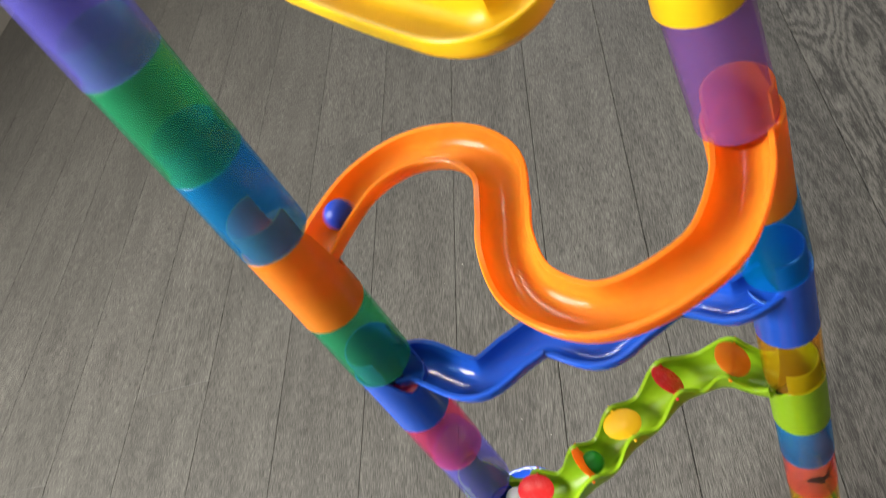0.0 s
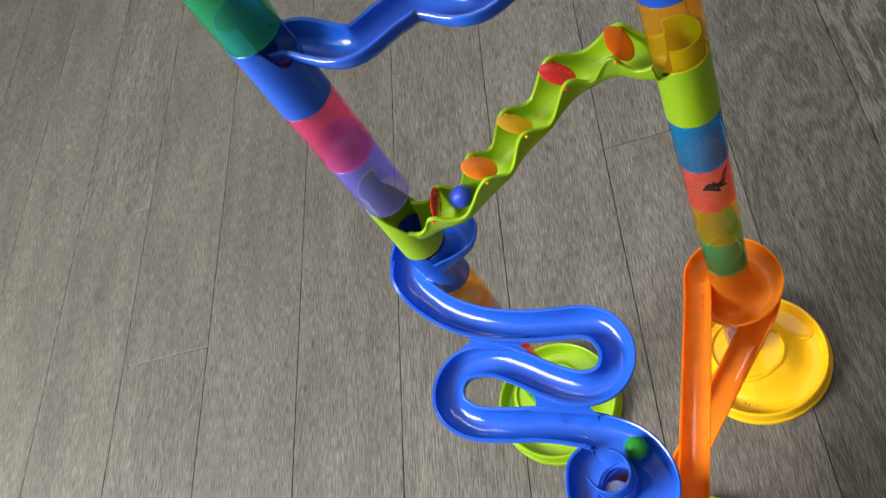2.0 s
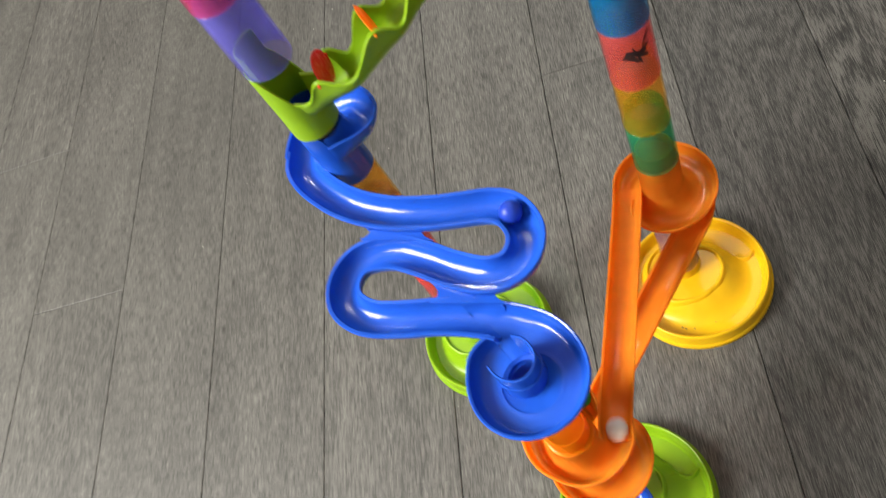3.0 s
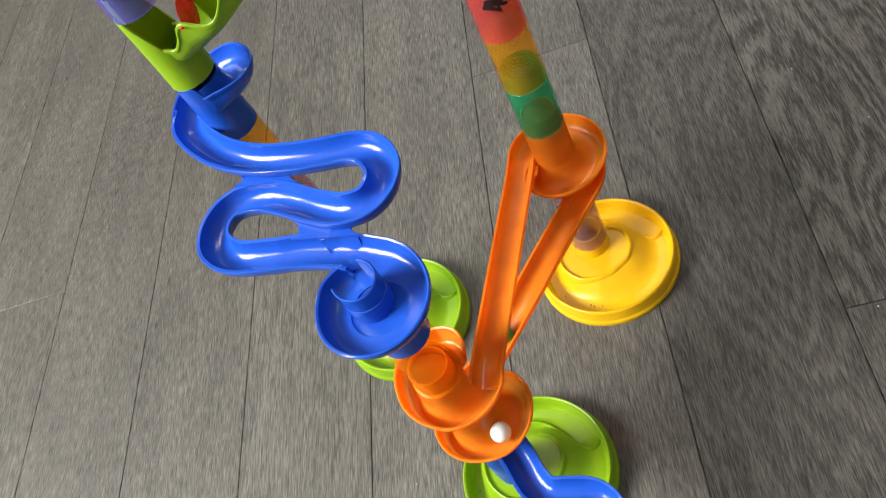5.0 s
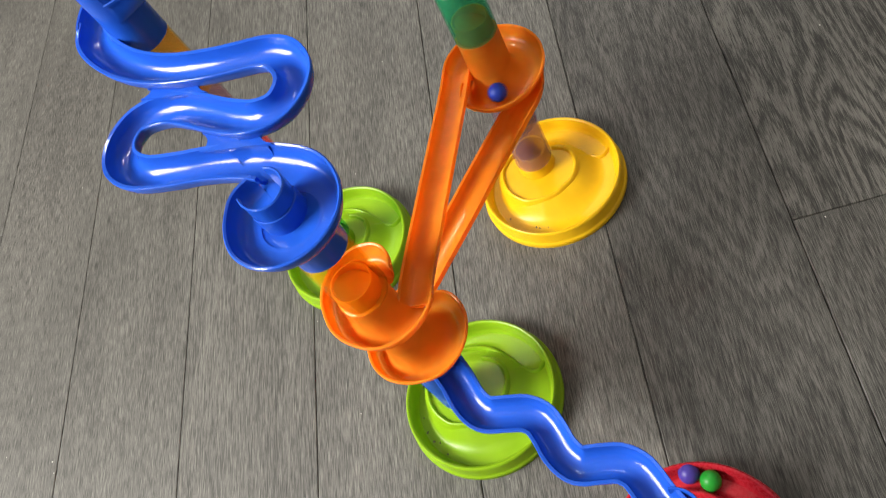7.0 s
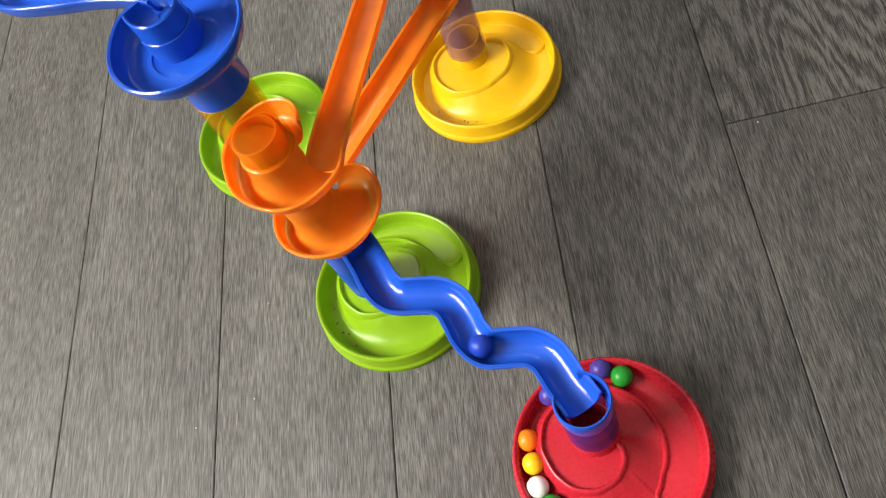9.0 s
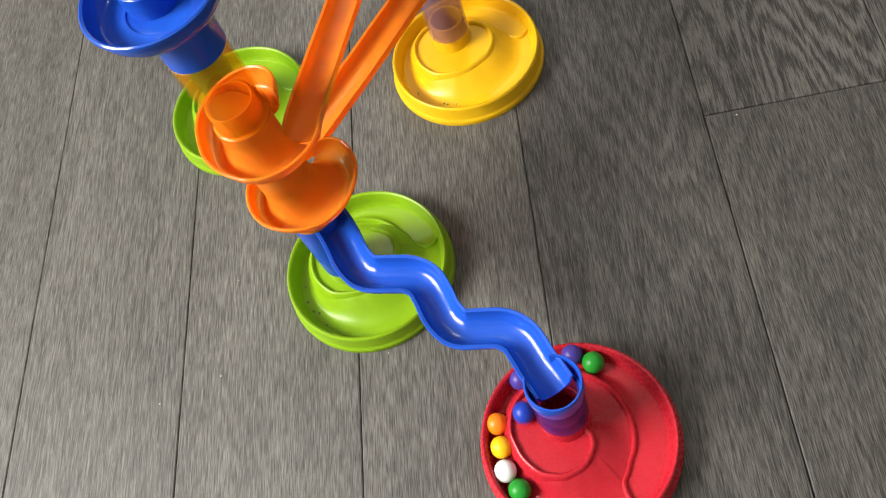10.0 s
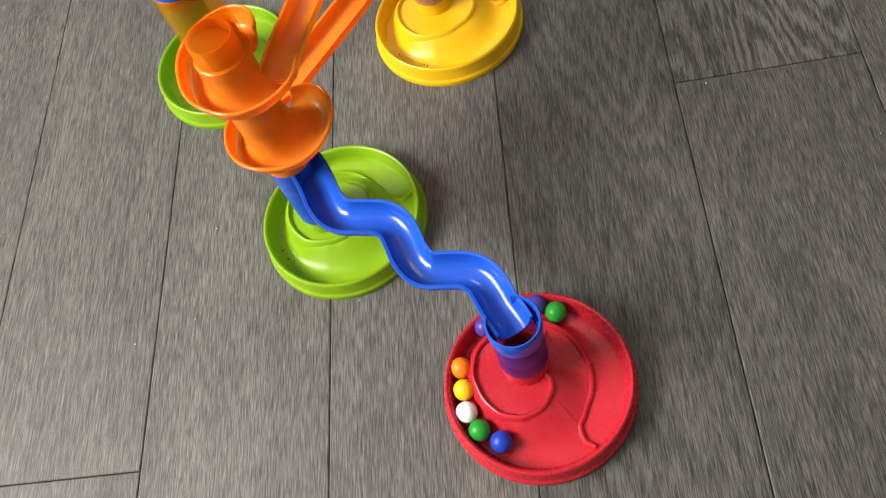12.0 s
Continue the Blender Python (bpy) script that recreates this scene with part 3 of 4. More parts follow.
SNAKE_RUN = [(-0.0918, 0.394, 0.3475), (-0.0820, 0.3765, 0.345), (-0.0590, 0.3535, 0.344), (-0.0305, 0.3370, 0.343), (0.0, 0.3278, 0.342), (0.0235, 0.3240, 0.341), (0.0425, 0.3215, 0.340), (0.0560, 0.3145, 0.339), (0.0640, 0.2985, 0.338),
             (0.0615, 0.2825, 0.338), (0.0505, 0.2730, 0.337), (0.0330, 0.2725, 0.337), (0.0120, 0.2835, 0.336), (-0.0085, 0.2980, 0.335), (-0.0290, 0.3092, 0.334), (-0.0525, 0.3110, 0.333), (-0.0655, 0.2985, 0.332), (-0.0655, 0.2805, 0.331),
             (-0.0500, 0.2655, 0.331), (-0.0240, 0.2588, 0.330), (-0.0045, 0.2560, 0.329), (0.0145, 0.2515, 0.328), (0.0300, 0.2462, 0.3272), (0.0372, 0.2434, 0.3258)]
SNAKE_PATH = arc(L, 0.030, -25, 165, 0.372, 0.3505, 6) + SNAKE_RUN + [(0.0545, 0.2350, 0.327), (0.0710, 0.2190, 0.326)] + arc(M, 0.0262, 5, -205, 0.326, 0.322, 6)
ARM_RUN = [(0.0800, 0.196, 0.203), (0.0822, 0.215, 0.201), (0.0925, 0.262, 0.195), (0.1085, 0.335, 0.184), (0.1215, 0.396, 0.174), (0.1265, 0.4225, 0.171)]
ARM_PATH = arc(M, 0.0250, 60, 330, 0.230, 0.204, 8) + ARM_RUN + arc(R, RC, 150, -110, 0.170, 0.166, 8)
RETURN_RUN = [(0.1835, 0.416, 0.153), (0.1790, 0.393, 0.152), (0.1630, 0.371, 0.150), (0.1310, 0.331, 0.147), (0.1050, 0.298, 0.144), (0.0790, 0.265, 0.142), (0.0600, 0.2405, 0.142), (0.0420, 0.2275, 0.143)]
RETURN_PATH = arc(R, RC, -95, -340, 0.156, 0.153, 6) + RETURN_RUN[1:] + arc(M, 0.0255, 140, 400, 0.143, 0.148, 7)
WAVE_PATH = [(0.0535, 0.2060, 0.106), (0.0635, 0.1935, 0.106), (0.0720, 0.1770, 0.105), (0.0800, 0.1570, 0.104), (0.0900, 0.1455, 0.1035), (0.1060, 0.1420, 0.103), (0.1195, 0.1395, 0.102), (0.1290, 0.1325, 0.101), (0.1345, 0.1210, 0.1005),
             (0.1395, 0.1070, 0.100), (0.1490, 0.0955, 0.0995), (0.1640, 0.0930, 0.099), (0.1775, 0.0908, 0.0985), (0.1870, 0.0840, 0.098), (0.1920, 0.0750, 0.0975), (0.1965, 0.0640, 0.0968), (0.2015, 0.0550, 0.0955), (0.2050, 0.0480, 0.0935)]
YELLOW_PATH = [(0.136, 0.4280, 0.802), (0.114, 0.4580, 0.802), (0.098, 0.4520, 0.801), (0.088, 0.4280, 0.8), (0.081, 0.4130, 0.8), (0.07, 0.4055, 0.8), (0.056, 0.4105, 0.8), (0.038, 0.4290, 0.799), (0.012, 0.4580, 0.798), (-0.022, 0.4980, 0.797)]

track = thing("curved_track", pose(0, 0, 0), "orange plastic S-shaped marble track between two towers", "marble track")
part("trough", mesh_of("trough", *channel(S_PATH, 0.0122), ORANGE), track)
part("collar", mesh_of("collar", *open_collar(0.648, 0.704, lean(0.67), 252, 40, 0.690), ORANGE), track)
part("collar", mesh_of("collar", *open_collar(0.674, 0.7315, L, 52, 36, 0.692), ORANGE), track)

track = thing("wavy_track", pose(0, 0, 0), "blue plastic wavy marble track high between two towers", "marble track")
part("trough", mesh_of("trough", *channel(UP_PATH, 0.0124), BLUE), track)
part("collar", mesh_of("collar", *open_collar(0.561, 0.617, L, -15, 38, 0.5965), BLUE), track)
part("collar", mesh_of("collar", *open_collar(0.536, 0.592, R, 195, 38, 0.578), BLUE), track)

PADDLES = [0.120, 0.315, 0.5185, 0.6944, 0.9074]
PADDLE_TURNS = [72, 103, 117, 108, 80]


def scallop(u, side):
    knots = [-0.03] + PADDLES + [1.05]
    for p, q in zip(knots, knots[1:]):
        if p <= u <= q:
            w = (u - p) / (q - p)
            return 0.0074 * math.cos(2 * math.pi * w) * (1 if 0.1 < u < 0.93 else 0.5)
    return 0.0


paddle_track = thing("paddle_track", pose(0, 0, 0), "lime green plastic track with scalloped rims and five flaps", "marble track")
part("trough", mesh_of("trough", *channel(LIME_PATH + [(L[0] + 0.0055, 0.395, 0.4175)], 0.0136, 0.0205, rise=lambda u, side: scallop(u * 1.03, side), step=0.002), LIME), paddle_track)
part("collar", mesh_of("collar", *open_collar(0.4245, 0.480, R, 178, 40, 0.472), LIME), paddle_track)
part("collar", mesh_of("collar", *open_collar(0.3845, 0.448, L, -5, 40, 0.406, slope=85), LIME), paddle_track)


def paddle_mesh(mat):
    disc = lathe([(0.0, -0.0009), (0.0082, -0.0009), (0.0092, 0.0), (0.0082, 0.0009), (0.0, 0.0009)], 28)
    disc = ([(x * 1.25, y * 1.40, z * (1.2 - 0.5 * abs(y) / 0.0092)) for x, y, z in disc[0]], disc[1])
    pin = lathe([(0.0, -0.0160), (0.0009, -0.0160), (0.0011, -0.0155), (0.0011, 0.0155), (0.0009, 0.0160), (0.0, 0.0160)], 10)
    pin = ([(z, y, x) for x, y, z in pin[0]], pin[1])
    return mesh_of("paddle", *joined(disc, pin), mat)


lime_line = smooth_path(LIME_PATH, 0.002)
paddles = []
for u, turn, mat, lab in zip(PADDLES, PADDLE_TURNS, (ORANGE, PINK_RED, YELLOW, ORANGE, PINK_RED), ("orange flap", "red flap", "yellow flap", "orange flap", "red flap")):
    i = int(u * (len(lime_line) - 1))
    ob = part("paddle", paddle_mesh(mat), paddle_track, lab)
    paddles.append((ob, lime_line[i] + Vector((0, 0, 0.0045)), turn))
    ob.matrix_basis = pose(*paddles[-1][1], 80, 0, turn)

track = thing("snake_track", pose(0, 0, 0), "glossy blue plastic snaking track that ends in a round dish", "marble track")
part("trough", mesh_of("trough", *channel(SNAKE_PATH[6:7] + SNAKE_RUN, 0.0121, 0.0135), BLUE), track)
part("cup", mesh_of("cup", *bowl(L, [(-78, 0.3735, 0.0195), (-52, 0.374, 0.0220), (-30, 0.374, 0.0290), (-12, 0.374, 0.0375), (8, 0.3735, 0.0415), (36, 0.372, 0.0425), (62, 0.371, 0.0430), (95, 0.366, 0.0425), (140, 0.356, 0.0440), (172, 0.3500, 0.0435)]), BLUE), track)
part("collar", mesh_of("collar", *open_collar(0.327, 0.3845, L, -10, 48, 0.358), BLUE), track)
D = (0.0500, 0.2030)
part("dish", mesh_of("dish", *bowl(D, [(122, 0.3264, 0.0690), (112, 0.3270, 0.0612), (100, 0.3268, 0.0540), (86, 0.3266, 0.0475), (70, 0.3266, 0.0435), (50, 0.3266, 0.0402), (28, 0.3266, 0.0380), (0, 0.3266, 0.0374), (-40, 0.3266, 0.0376), (-90, 0.3266, 0.0376), (-140, 0.3266, 0.0374),
                                       (-172, 0.3266, 0.0372), (-196, 0.3266, 0.0385), (-214, 0.3268, 0.0405), (-238, 0.3268, 0.0385)], 0.0200, -0.0108, 0.0114), BLUE), track)
W = (0.0468, 0.2080)
skirt = lathe([(0.0155, 0.2845), (TR + 0.0002, 0.2845), (TR + 0.0004, 0.302), (0.0215, 0.3112), (0.0190, 0.3112), (0.0162, 0.3020)], 48, cx=0.0532, cy=0.2010)
bed = lathe([(0.0113, 0.3085), (0.0275, 0.3100), (0.0275, 0.3150), (0.0125, 0.3150), (0.0113, 0.3140)], 48, cx=W[0], cy=W[1])
part("collar", mesh_of("collar", *skirt, BLUE), track)
part("dish_floor", mesh_of("dish_floor", *bed, BLUE), track)
part("spiral_wall", mesh_of("spiral_wall", *upright_wall([(0.0468, 0.2250), (0.0532, 0.2215), (0.0578, 0.2150), (0.0590, 0.2070), (0.0548, 0.1990), (0.0468, 0.1958), (0.0390, 0.1982), (0.0337, 0.2030), (0.0305, 0.2085)], 0.311, 0.3412), BLUE), track)
part("wall_ring", mesh_of("wall_ring", *upright_wall([(0.0588, 0.2155), (0.0602, 0.2070), (0.0556, 0.1980), (0.0468, 0.1946), (0.0382, 0.1972), (0.0340, 0.2010)], 0.311, 0.3290, 0.0012), BLUE), track)
for q, z, pin_at in ((((-0.0520, 0.3405), (0.0010, 0.3220), (0.0010, 0.3090), (-0.0520, 0.3255)), 0.3345, (-0.0448, 0.3325)), (((-0.0090, 0.2845), (0.0450, 0.2640), (0.0450, 0.2525), (-0.0070, 0.2660)), 0.3290, (0.0232, 0.2655))):
    web = part("web", mesh_of("web", *web_plate(q, z), BLUE, smooth=False), track)
    part("pin", mesh_of("pin", *lathe([(0.0, z), (0.0019, z), (0.0015, z + 0.0022), (0.0, z + 0.0025)], 12, cx=pin_at[0], cy=pin_at[1]), BLUE), web)

track = thing("double_arm_track", pose(0, 0, 0), "orange plastic track of two straight arms and spiral cups", "marble track")
part("upper_arm", mesh_of("upper_arm", *channel(ARM_RUN, 0.0120, 0.0105, lip=0.0004, flat=0.55), ORANGE), track)
part("lower_arm", mesh_of("lower_arm", *channel(RETURN_RUN, 0.0124, 0.0105, lip=0.0004, flat=0.55), ORANGE), track)
part("upper_cup", mesh_of("upper_cup", *bowl(M, [(28, 0.227, 0.0270), (60, 0.228, 0.0345), (95, 0.225, 0.0365), (150, 0.213, 0.0395), (185, 0.206, 0.0355), (235, 0.2045, 0.0312), (270, 0.2045, 0.0335), (315, 0.204, 0.0375), (352, 0.203, 0.0420)], fillet=0.012), ORANGE), track)
part("lower_cup", mesh_of("lower_cup", *bowl(M, [(105, 0.143, 0.0380), (180, 0.144, 0.0325), (225, 0.144, 0.0330), (270, 0.144, 0.0355), (315, 0.144, 0.0425), (360, 0.146, 0.0475), (382, 0.148, 0.0480), (402, 0.149, 0.0440), (420, 0.149, 0.0330)], fillet=0.012), ORANGE), track)
part("upper_ring", mesh_of("upper_ring", *bowl(R, [(172, 0.171, 0.0410), (90, 0.167, 0.0445), (0, 0.165, 0.0445), (-90, 0.164, 0.0455), (-135, 0.165, 0.0405), (-165, 0.165, 0.0290)]), ORANGE), track)
part("lower_ring", mesh_of("lower_ring", *bowl(R, [(-140, 0.152, 0.0360), (-200, 0.153, 0.0410), (-270, 0.153, 0.0430), (-350, 0.153, 0.0400)]), ORANGE), track)
part("collar", mesh_of("collar", *collar(0.160, 0.2235, M), ORANGE), track)
part("collar", mesh_of("collar", *collar(0.106, 0.160, M, 0.002), ORANGE), track)
part("collar", mesh_of("collar", *collar(0.130, 0.2070, R), ORANGE), track)
for c, z in ((M, 0.2325), (R, 0.2160)):
    slide = lathe([(0.0, z - 0.0012), (0.0128, z - 0.0012), (0.0128, z), (0.0, z)], 32, cx=c[0], cy=c[1])
    slide = ([(x, y, h + 0.42 * (c[0] - x)) for x, y, h in slide[0]], slide[1])
    part("slide", mesh_of("slide", *slide, ORANGE), track)

track = thing("wavy_track", pose(0, 0, 0), "blue plastic wavy marble track running down to the red base", "marble track")
part("trough", mesh_of("trough", *channel(WAVE_PATH, 0.0130), BLUE), track)
part("collar", mesh_of("collar", *collar(0.034, 0.105, M, 0.001), BLUE), track)
ring = [(0.0163, 0.0812), (0.0178, 0.0812), (0.0179, 0.0862), (0.0189, 0.0868), (0.0187, 0.0975), (0.0181, 0.0987), (0.0174, 0.0987), (0.0168, 0.0975)]
sill = [(0.0150, 0.0770), (0.0178, 0.0770), (0.0178, 0.0812), (0.0163, 0.0812), (0.0150, 0.0800)]
part("collar", mesh_of("collar", *joined(lathe(ring, 40, 162, 450, cx=Q[0], cy=Q[1]), lathe(sill, 40, cx=Q[0], cy=Q[1])), BLUE), track)

track = thing("curved_track", pose(0, 0, 0), "yellow plastic curved marble track at the top", "marble track")
part("trough", mesh_of("trough", *channel(YELLOW_PATH, 0.0135, 0.0150), YELLOW), track)
part("collar", mesh_of("collar", *collar(0.768, 0.824, lean(0.79)), YELLOW), track)

# ---- balls ----
BALL = 0.0080


def ball(mat, label, at=(0, 0, 0)):
    bm = bmesh.new()
    bmesh.ops.create_uvsphere(bm, u_segments=28, v_segments=18, radius=BALL)
    me = bpy.data.meshes.new("ball")
    bm.to_mesh(me)
    bm.free()
    me.materials.append(mat)
    me.polygons.foreach_set("use_smooth", [True] * len(me.polygons))
    ob = new("ball", me)
    ob.matrix_basis = pose(*at)
    return tagged(ob, label, "ball", "balls of the marble run")


REST = 0.0062 + BALL
ball(ORANGE_BALL, "orange plastic ball at rest in the red base", (0.1563, 0.0533, REST))
ball(YELLOW_BALL, "yellow plastic ball at rest in the red base", (0.1575, 0.0363, REST))
ball(GREEN_BALL, "green plastic ball at rest at the back of the red base", (0.2308, 0.0882, REST))
ball(VIOLET_BALL, "dark violet plastic ball at rest in the red base", (0.2168, 0.0967, REST))
ball(VIOLET_BALL, "dark violet plastic ball behind the violet tube", (0.1767, 0.0837, REST))
white_ball = ball(WHITE_BALL, "white plastic ball rolling down the track")
green_ball = ball(GREEN_BALL, "green plastic ball rolling down the track")
blue_ball = ball(BLUE_BALL, "blue plastic ball rolling down the track")


# ---- dust ----
CRUMB = paint("crumb", (0.10, 0.08, 0.05))
PALE = paint("pale_crumb", (0.62, 0.60, 0.55))


def crumbs(name, spots, mat, label, seed, size):
    rnd = random.Random(seed)
    v, f = [], []
    for x, y, z in spots:
        r = size * rnd.uniform(0.6, 1.3)
        o = len(v)
        for k in range(5):
            a = rnd.uniform(0, 1) + k * 1.2566
            v.append((x + r * math.cos(a) * rnd.uniform(0.6, 1.2), y + r * math.sin(a) * rnd.uniform(0.6, 1.2), z))
        v.append((x, y, z + r * 0.7))
        f += [(o + k, o + (k + 1) % 5, o + 5) for k in range(5)] + [(o + 4, o + 3, o + 2, o + 1, o)]
    return tagged(new(name, mesh_of(name, v, f, mat, smooth=False)), label, "dust", "", "stuff")


crumbs("dust_specks", [(0.0104, 0.1802, LANE), (0.0095, 0.1790, LANE), (0.0078, 0.1933, LANE), (0.0239, 0.2007, 0.0130), (0.0322, 0.1693, LANE), (0.0199, 0.1674, LANE), (0.0150, 0.1700, LANE), (0.0260, 0.1560, LANE),
                       (0.1173, 0.3717, LANE), (0.1511, 0.3503, LANE), (0.1403, 0.3542, LANE), (0.1430, 0.3520, LANE), (0.1714, 0.3526, LANE)], CRUMB, "dark crumbs and dust lying in the base trays", 3, 0.0011)
rnd = random.Random(8)
floor_spots = [(-0.0682, 0.1295, 0.0), (-0.0986, 0.3243, 0.0), (0.0748, 0.1262, 0.0), (-0.2695, 0.6094, 0.0), (-0.0560, 0.2150, 0.0)] + [(rnd.uniform(-0.5, 0.5), rnd.uniform(0.0, 1.0), 0.0) for _ in range(26)]
crumbs("floor_crumbs", floor_spots, PALE, "tiny pale crumbs scattered on the plank floor", 5, 0.0007)

# ---- floor boards ----
PW, PL = 0.1527, 1.52
plank_mesh = {}


def plank(x0, y0, y1, mat):
    key = (round(y1 - y0, 3), mat.name)
    if key not in plank_mesh:
        g, b = 0.0004, 0.0008
        w, l = PW - g, y1 - y0 - g
        v, f = [], []
        for z, i in ((-0.0035, 0), (-b * 0.6, 0), (0.0, b)):
            v += [(g + i, g + i, z), (w - i, g + i, z), (w - i, l - i, z), (g + i, l - i, z)]
        for k in (0, 4):
            f += [(k + a, k + (a + 1) % 4, k + 4 + (a + 1) % 4, k + 4 + a) for a in range(4)]
        f.append((8, 9, 10, 11))
        plank_mesh[key] = mesh_of("plank", v, f, mat, smooth=False)
    part("plank", plank_mesh[key], floor, at=pose(x0, y0, 0))


JOINTS = {-6: 0.885, -5: 0.587, -2: 0.006, 2: 0.291, -4: 1.40, -3: 1.38, -1: 1.41, 0: 0.733, 1: 1.39, 3: 1.15, 4: 0.10, -7: 0.25, -8: 0.75}
for k in range(-20, 16):
    x0 = 0.0505 + PW * k
    j = JOINTS.get(k, 0.1 + 0.37 * (k % 3))
    y = j - 3 * PL
    while y < RY1:
        if y + PL > RY0 and x0 + PW > RX0 and x0 < RX1:
            # k 1 to 3, right of the run: boards with shade in their tone
            plank(x0, max(y, RY0), min(y + PL, RY1), PLANK_FIGURED_DIM if k == 2 and y > 0.2 else PLANK_MILD_DIM if k == 1 else PLANK_WARM_DIM if k in (2, 3) else PLANK)
        y += PL


# ---- what moves ----
def rim_line(points):
    return smooth_path(points, 0.002)


LINES = {"s": rim_line(S_PATH), "up": rim_line(UP_PATH), "lime": rim_line(LIME_PATH), "snake": rim_line(SNAKE_PATH), "arm": rim_line(ARM_PATH), "back": rim_line(RETURN_PATH), "wave": rim_line(WAVE_PATH)}


def spot(line, u):
    if not isinstance(line, str):
        return Vector(line)
    p = LINES[line]
    k = max(0.0, min(1.0, u)) * (len(p) - 1)
    i = min(int(k), len(p) - 2)
    return p[i].lerp(p[i + 1], k - i) + Vector((0, 0, -0.0118 + BALL))


def ride(ob, stops):
    """Keys a ball along the tracks: stops of seconds, track (or a place) and the share of its length."""
    rows = []
    for (t0, l0, u0), (t1, l1, u1) in zip(stops, stops[1:]):
        n = max(1, round((t1 - t0) / 0.1))
        for i in range(n):
            w = i / n
            p = spot(l0, u0 + (u1 - u0) * w) if l0 == l1 and isinstance(l0, str) else spot(l0, u0).lerp(spot(l1, u1), w)
            rows.append((t0 + (t1 - t0) * w, pose(*p)))
    rows.append((stops[-1][0], pose(*spot(*stops[-1][1:]))))
    walk(ob, rows)


def motions():
    pool = 0.0062 + BALL
    ride(blue_ball, [(0.0, "s", 0.92), (0.1, "s", 1.0), (0.4, (L[0], L[1], 0.60), 0), (0.55, "up", 0.0), (0.6, "up", 0.02), (0.7, "up", 0.12), (0.8, "up", 0.235), (0.9, "up", 0.385), (1.0, "up", 0.53), (1.1, "up", 0.71), (1.25, "up", 1.0), (1.55, (R[0], R[1], 0.49), 0), (1.65, "lime", 0.0), (1.7, "lime", 0.06),
                     (1.8, "lime", 0.24), (1.9, "lime", 0.45), (2.0, "lime", 0.79), (2.1, "lime", 0.97), (2.15, "lime", 1.0), (2.5, (L[0], L[1], 0.370), 0), (2.58, "snake", 0.03), (2.8, "snake", 0.24), (3.0, "snake", 0.383), (3.2, "snake", 0.495), (3.4, "snake", 0.60), (3.5, "snake", 0.635), (3.6, "snake", 0.685),
                     (3.7, "snake", 0.735), (3.95, "snake", 0.83), (4.4, "snake", 0.97), (4.9, "snake", 1.0), (5.05, (M[0], M[1], 0.30), 0), (5.2, (M[0], M[1], 0.240), 0), (5.28, "arm", 0.0), (5.5, "arm", 0.142), (5.7, "arm", 0.237), (5.9, "arm", 0.333), (6.1, "arm", 0.43), (6.3, "arm", 0.545),
                     (6.5, "arm", 0.655), (6.6, "arm", 0.715), (6.7, "arm", 0.765), (6.9, "arm", 0.887), (7.0, "arm", 0.98), (7.1, "arm", 1.0), (7.2, "back", 0.05), (7.7, "back", 0.40), (8.3, "back", 0.92), (8.45, "back", 1.0), (8.6, "wave", 0.08), (8.8, "wave", 0.34), (8.9, "wave", 0.49), (9.0, "wave", 0.637),
                     (9.1, "wave", 0.81), (9.2, "wave", 0.93), (9.28, "wave", 1.0), (9.45, (Q[0], Q[1], 0.032), 0), (9.6, (0.2018, 0.0285, 0.0277), 0), (9.7, (0.1902, 0.0193, 0.0277), 0), (9.8, (0.1820, 0.0266, 0.0277), 0), (9.9, (0.1773, 0.0371, 0.0277), 0), (10.0, (0.1775, 0.055, 0.0268), 0),
                     (10.1, (0.192, 0.074, 0.0245), 0), (10.2, (0.220, 0.070, 0.022), 0), (10.3, (0.238, 0.035, 0.019), 0), (10.4, (0.222, -0.008, 0.0155), 0), (10.5, (0.1900, -0.0075, pool), 0), (10.6, (0.1814, -0.0044, pool), 0), (12.0, (0.1814, -0.0044, pool), 0)])
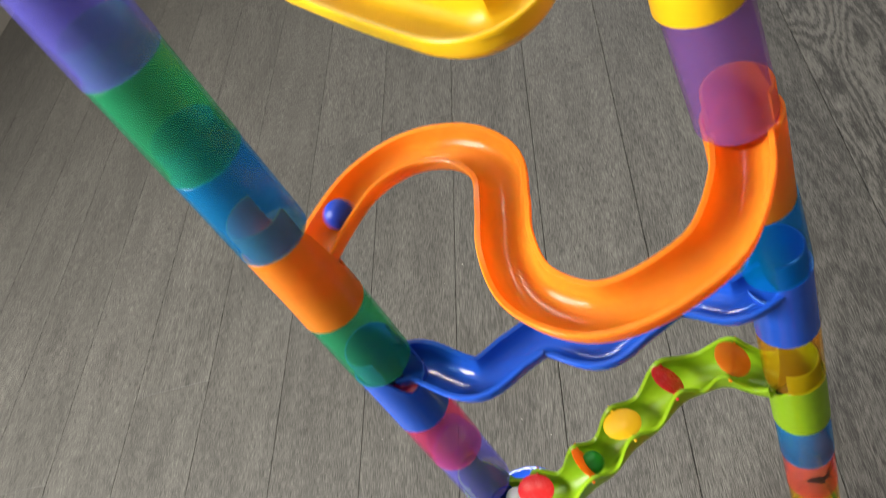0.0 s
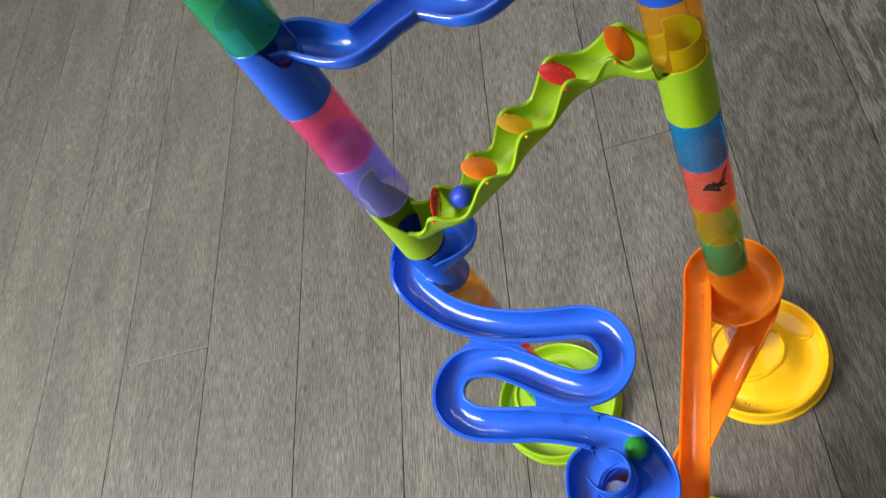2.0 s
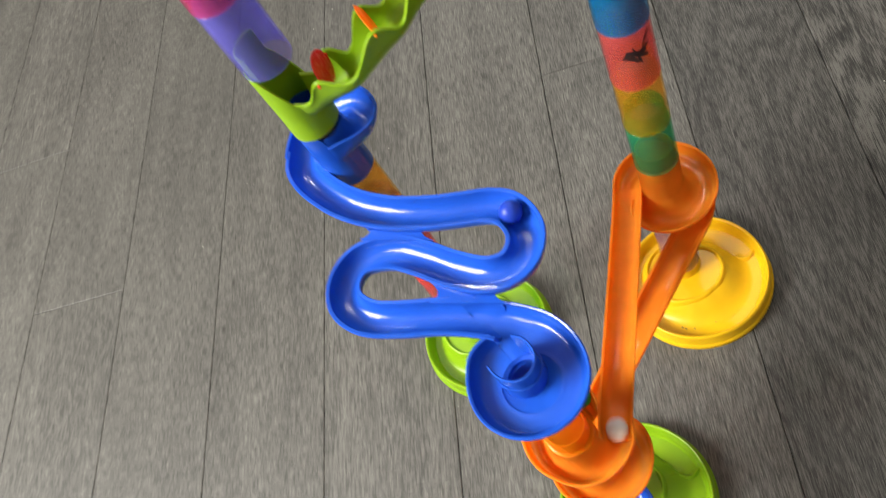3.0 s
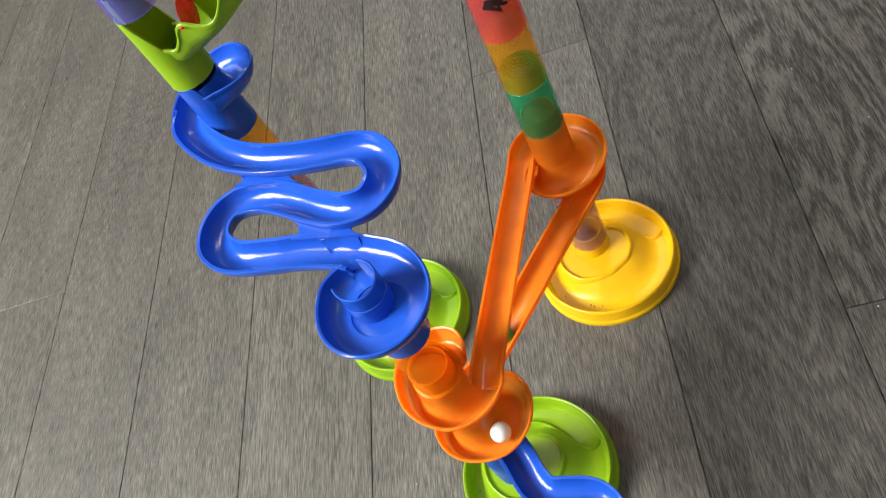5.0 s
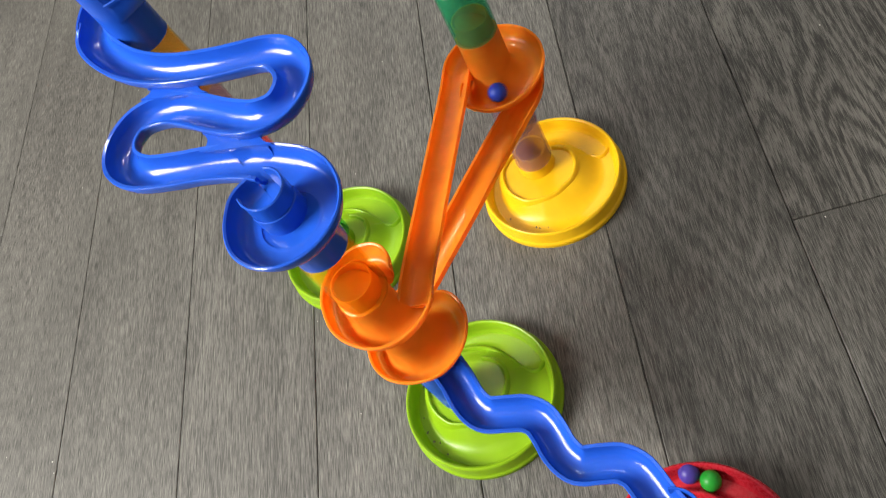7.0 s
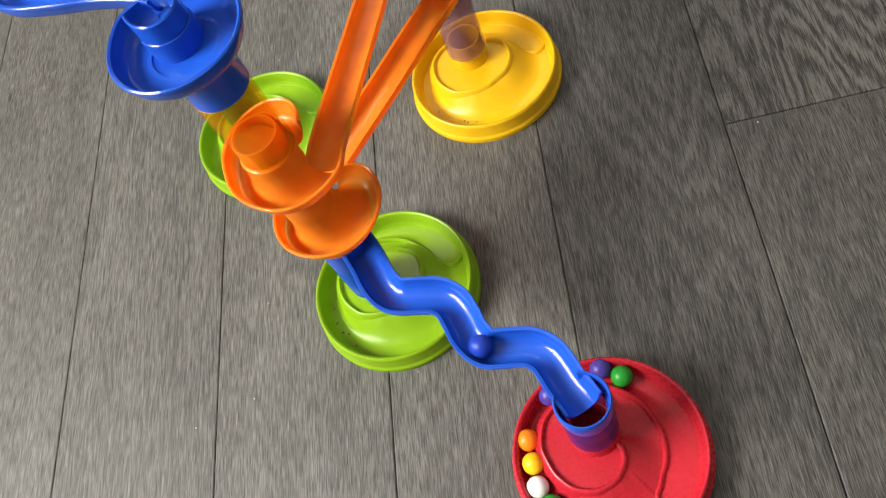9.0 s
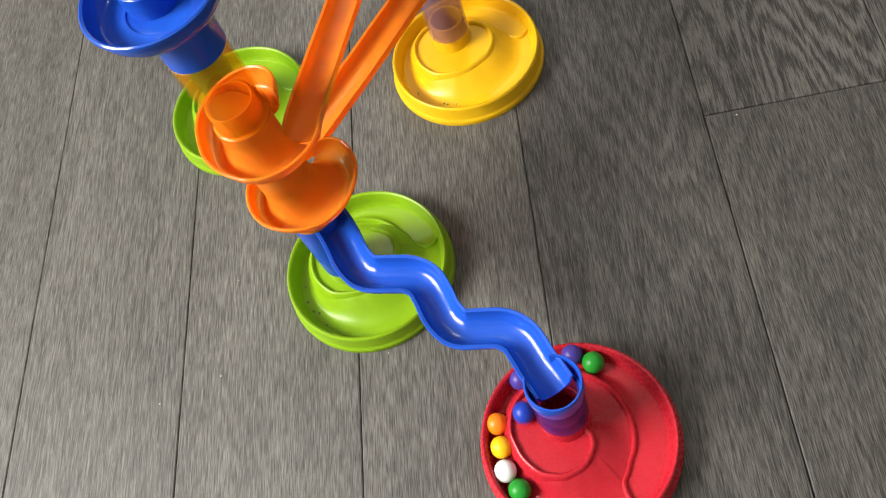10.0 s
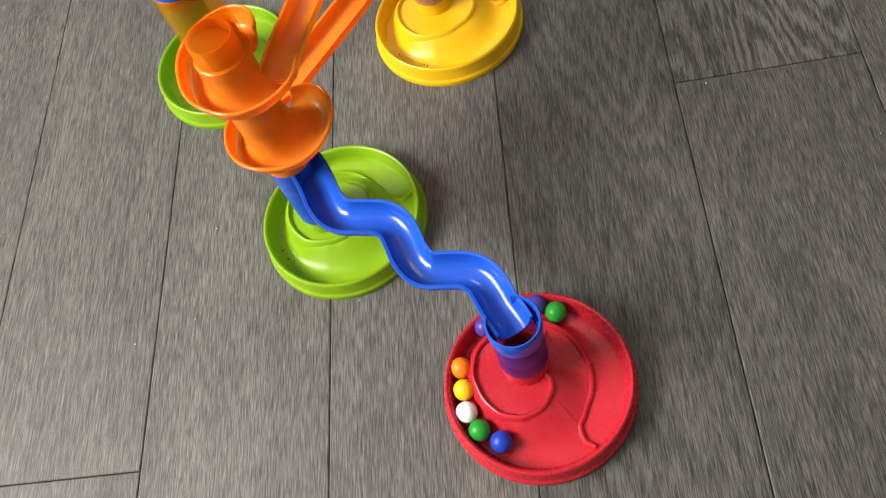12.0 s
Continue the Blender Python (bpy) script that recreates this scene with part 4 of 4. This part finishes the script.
    ride(green_ball, [(0.0, "lime", 0.66), (0.3, "lime", 0.90), (0.5, "lime", 1.0), (0.62, (L[0], L[1], 0.370), 0), (0.68, "snake", 0.03), (0.8, "snake", 0.133), (0.9, "snake", 0.20), (1.0, "snake", 0.282), (1.1, "snake", 0.367), (1.2, "snake", 0.425), (1.5, "snake", 0.598), (1.6, "snake", 0.64),
                      (2.0, "snake", 0.835), (2.2, "snake", 0.915), (2.34, "snake", 1.0), (2.41, (M[0], M[1], 0.300), 0), (2.5, (M[0], M[1], 0.266), 0), (2.95, (M[0], M[1], 0.240), 0), (3.0, "arm", 0.0), (3.2, "arm", 0.182), (3.4, "arm", 0.305), (3.5, "arm", 0.372), (3.6, "arm", 0.432), (3.7, "arm", 0.497), (4.2, "arm", 0.80),
                      (4.45, "arm", 0.98), (4.5, "arm", 1.0), (4.6, "back", 0.05), (5.0, "back", 0.62), (5.3, "back", 0.905), (5.5, "back", 0.995), (5.6, (0.058, 0.196, 0.112), 0), (5.7, "wave", 0.115), (5.9, "wave", 0.38), (6.05, "wave", 0.60), (6.3, "wave", 1.0), (6.45, (Q[0], Q[1], 0.032), 0), (6.6, (0.2018, 0.0285, 0.0277), 0),
                      (6.8, (0.182, 0.0266, 0.0277), 0), (7.0, (0.1775, 0.055, 0.0268), 0), (7.2, (0.220, 0.070, 0.022), 0), (7.4, (0.222, -0.008, 0.0155), 0), (7.6, (0.1666, 0.0054, pool), 0), (12.0, (0.1666, 0.0054, pool), 0)])
    ride(white_ball, [(0.0, "lime", 1.0), (0.08, (L[0], L[1], 0.370), 0), (0.14, "snake", 0.02), (0.3, "snake", 0.158), (0.5, "snake", 0.31), (0.6, "snake", 0.388), (0.8, "snake", 0.512), (0.9, "snake", 0.557), (1.0, "snake", 0.593), (1.1, "snake", 0.63), (1.2, "snake", 0.677), (1.5, "snake", 0.823), (1.8, "snake", 0.94),
                      (1.94, "snake", 1.0), (2.04, (M[0], M[1], 0.308), 0), (2.3, (M[0], M[1], 0.28), 0), (2.55, (M[0], M[1], 0.240), 0), (2.6, "arm", 0.0), (2.8, "arm", 0.128), (3.0, "arm", 0.278), (3.2, "arm", 0.393), (3.4, "arm", 0.53), (3.5, "arm", 0.593), (3.6, "arm", 0.66), (3.7, "arm", 0.715), (3.95, "arm", 0.88), (4.1, "arm", 0.98), (4.15, "arm", 1.0),
                      (4.25, "back", 0.05), (4.7, "back", 0.64), (5.0, "back", 0.93), (5.1, "back", 1.0), (5.2, (0.058, 0.196, 0.112), 0), (5.3, "wave", 0.085), (5.5, "wave", 0.367), (5.7, "wave", 0.64), (5.9, "wave", 1.0), (6.05, (Q[0], Q[1], 0.032), 0), (6.2, (0.2018, 0.0285, 0.0277), 0), (6.4, (0.182, 0.0266, 0.0277), 0),
                      (6.6, (0.1775, 0.055, 0.0268), 0), (6.8, (0.220, 0.070, 0.022), 0), (7.0, (0.222, -0.008, 0.0155), 0), (7.2, (0.1583, 0.0195, pool), 0), (12.0, (0.1583, 0.0195, pool), 0)])
    swings = [[(0.0, 40), (0.5, 99), (1.0, 72), (1.5, 86), (1.7, 86), (1.8, 40), (2.0, 54), (2.5, 50), (3.2, 90), (12.0, 90)], [(0.0, 50), (0.5, 82), (1.0, 88), (1.5, 88), (1.85, 86), (2.0, 36), (2.5, 46), (3.2, 90), (12.0, 90)], [(0.0, 10), (0.5, 39), (1.0, 92), (1.5, 97), (1.9, 94), (2.0, 39), (2.5, 17), (3.2, 90), (12.0, 90)],
              [(0.0, 70), (0.5, 28), (1.0, 79), (1.5, 88), (1.9, 86), (2.0, 32), (2.5, 20), (3.2, 90), (12.0, 90)], [(0.0, 10), (0.5, 28), (1.0, 70), (1.5, 97), (2.0, 97), (2.5, 47), (3.2, 90), (12.0, 90)]]
    for (ob, place, turn), rows in zip(paddles, swings):
        walk(ob, [(t, pose(*place, a, 0, turn)) for t, a in rows])


motions()
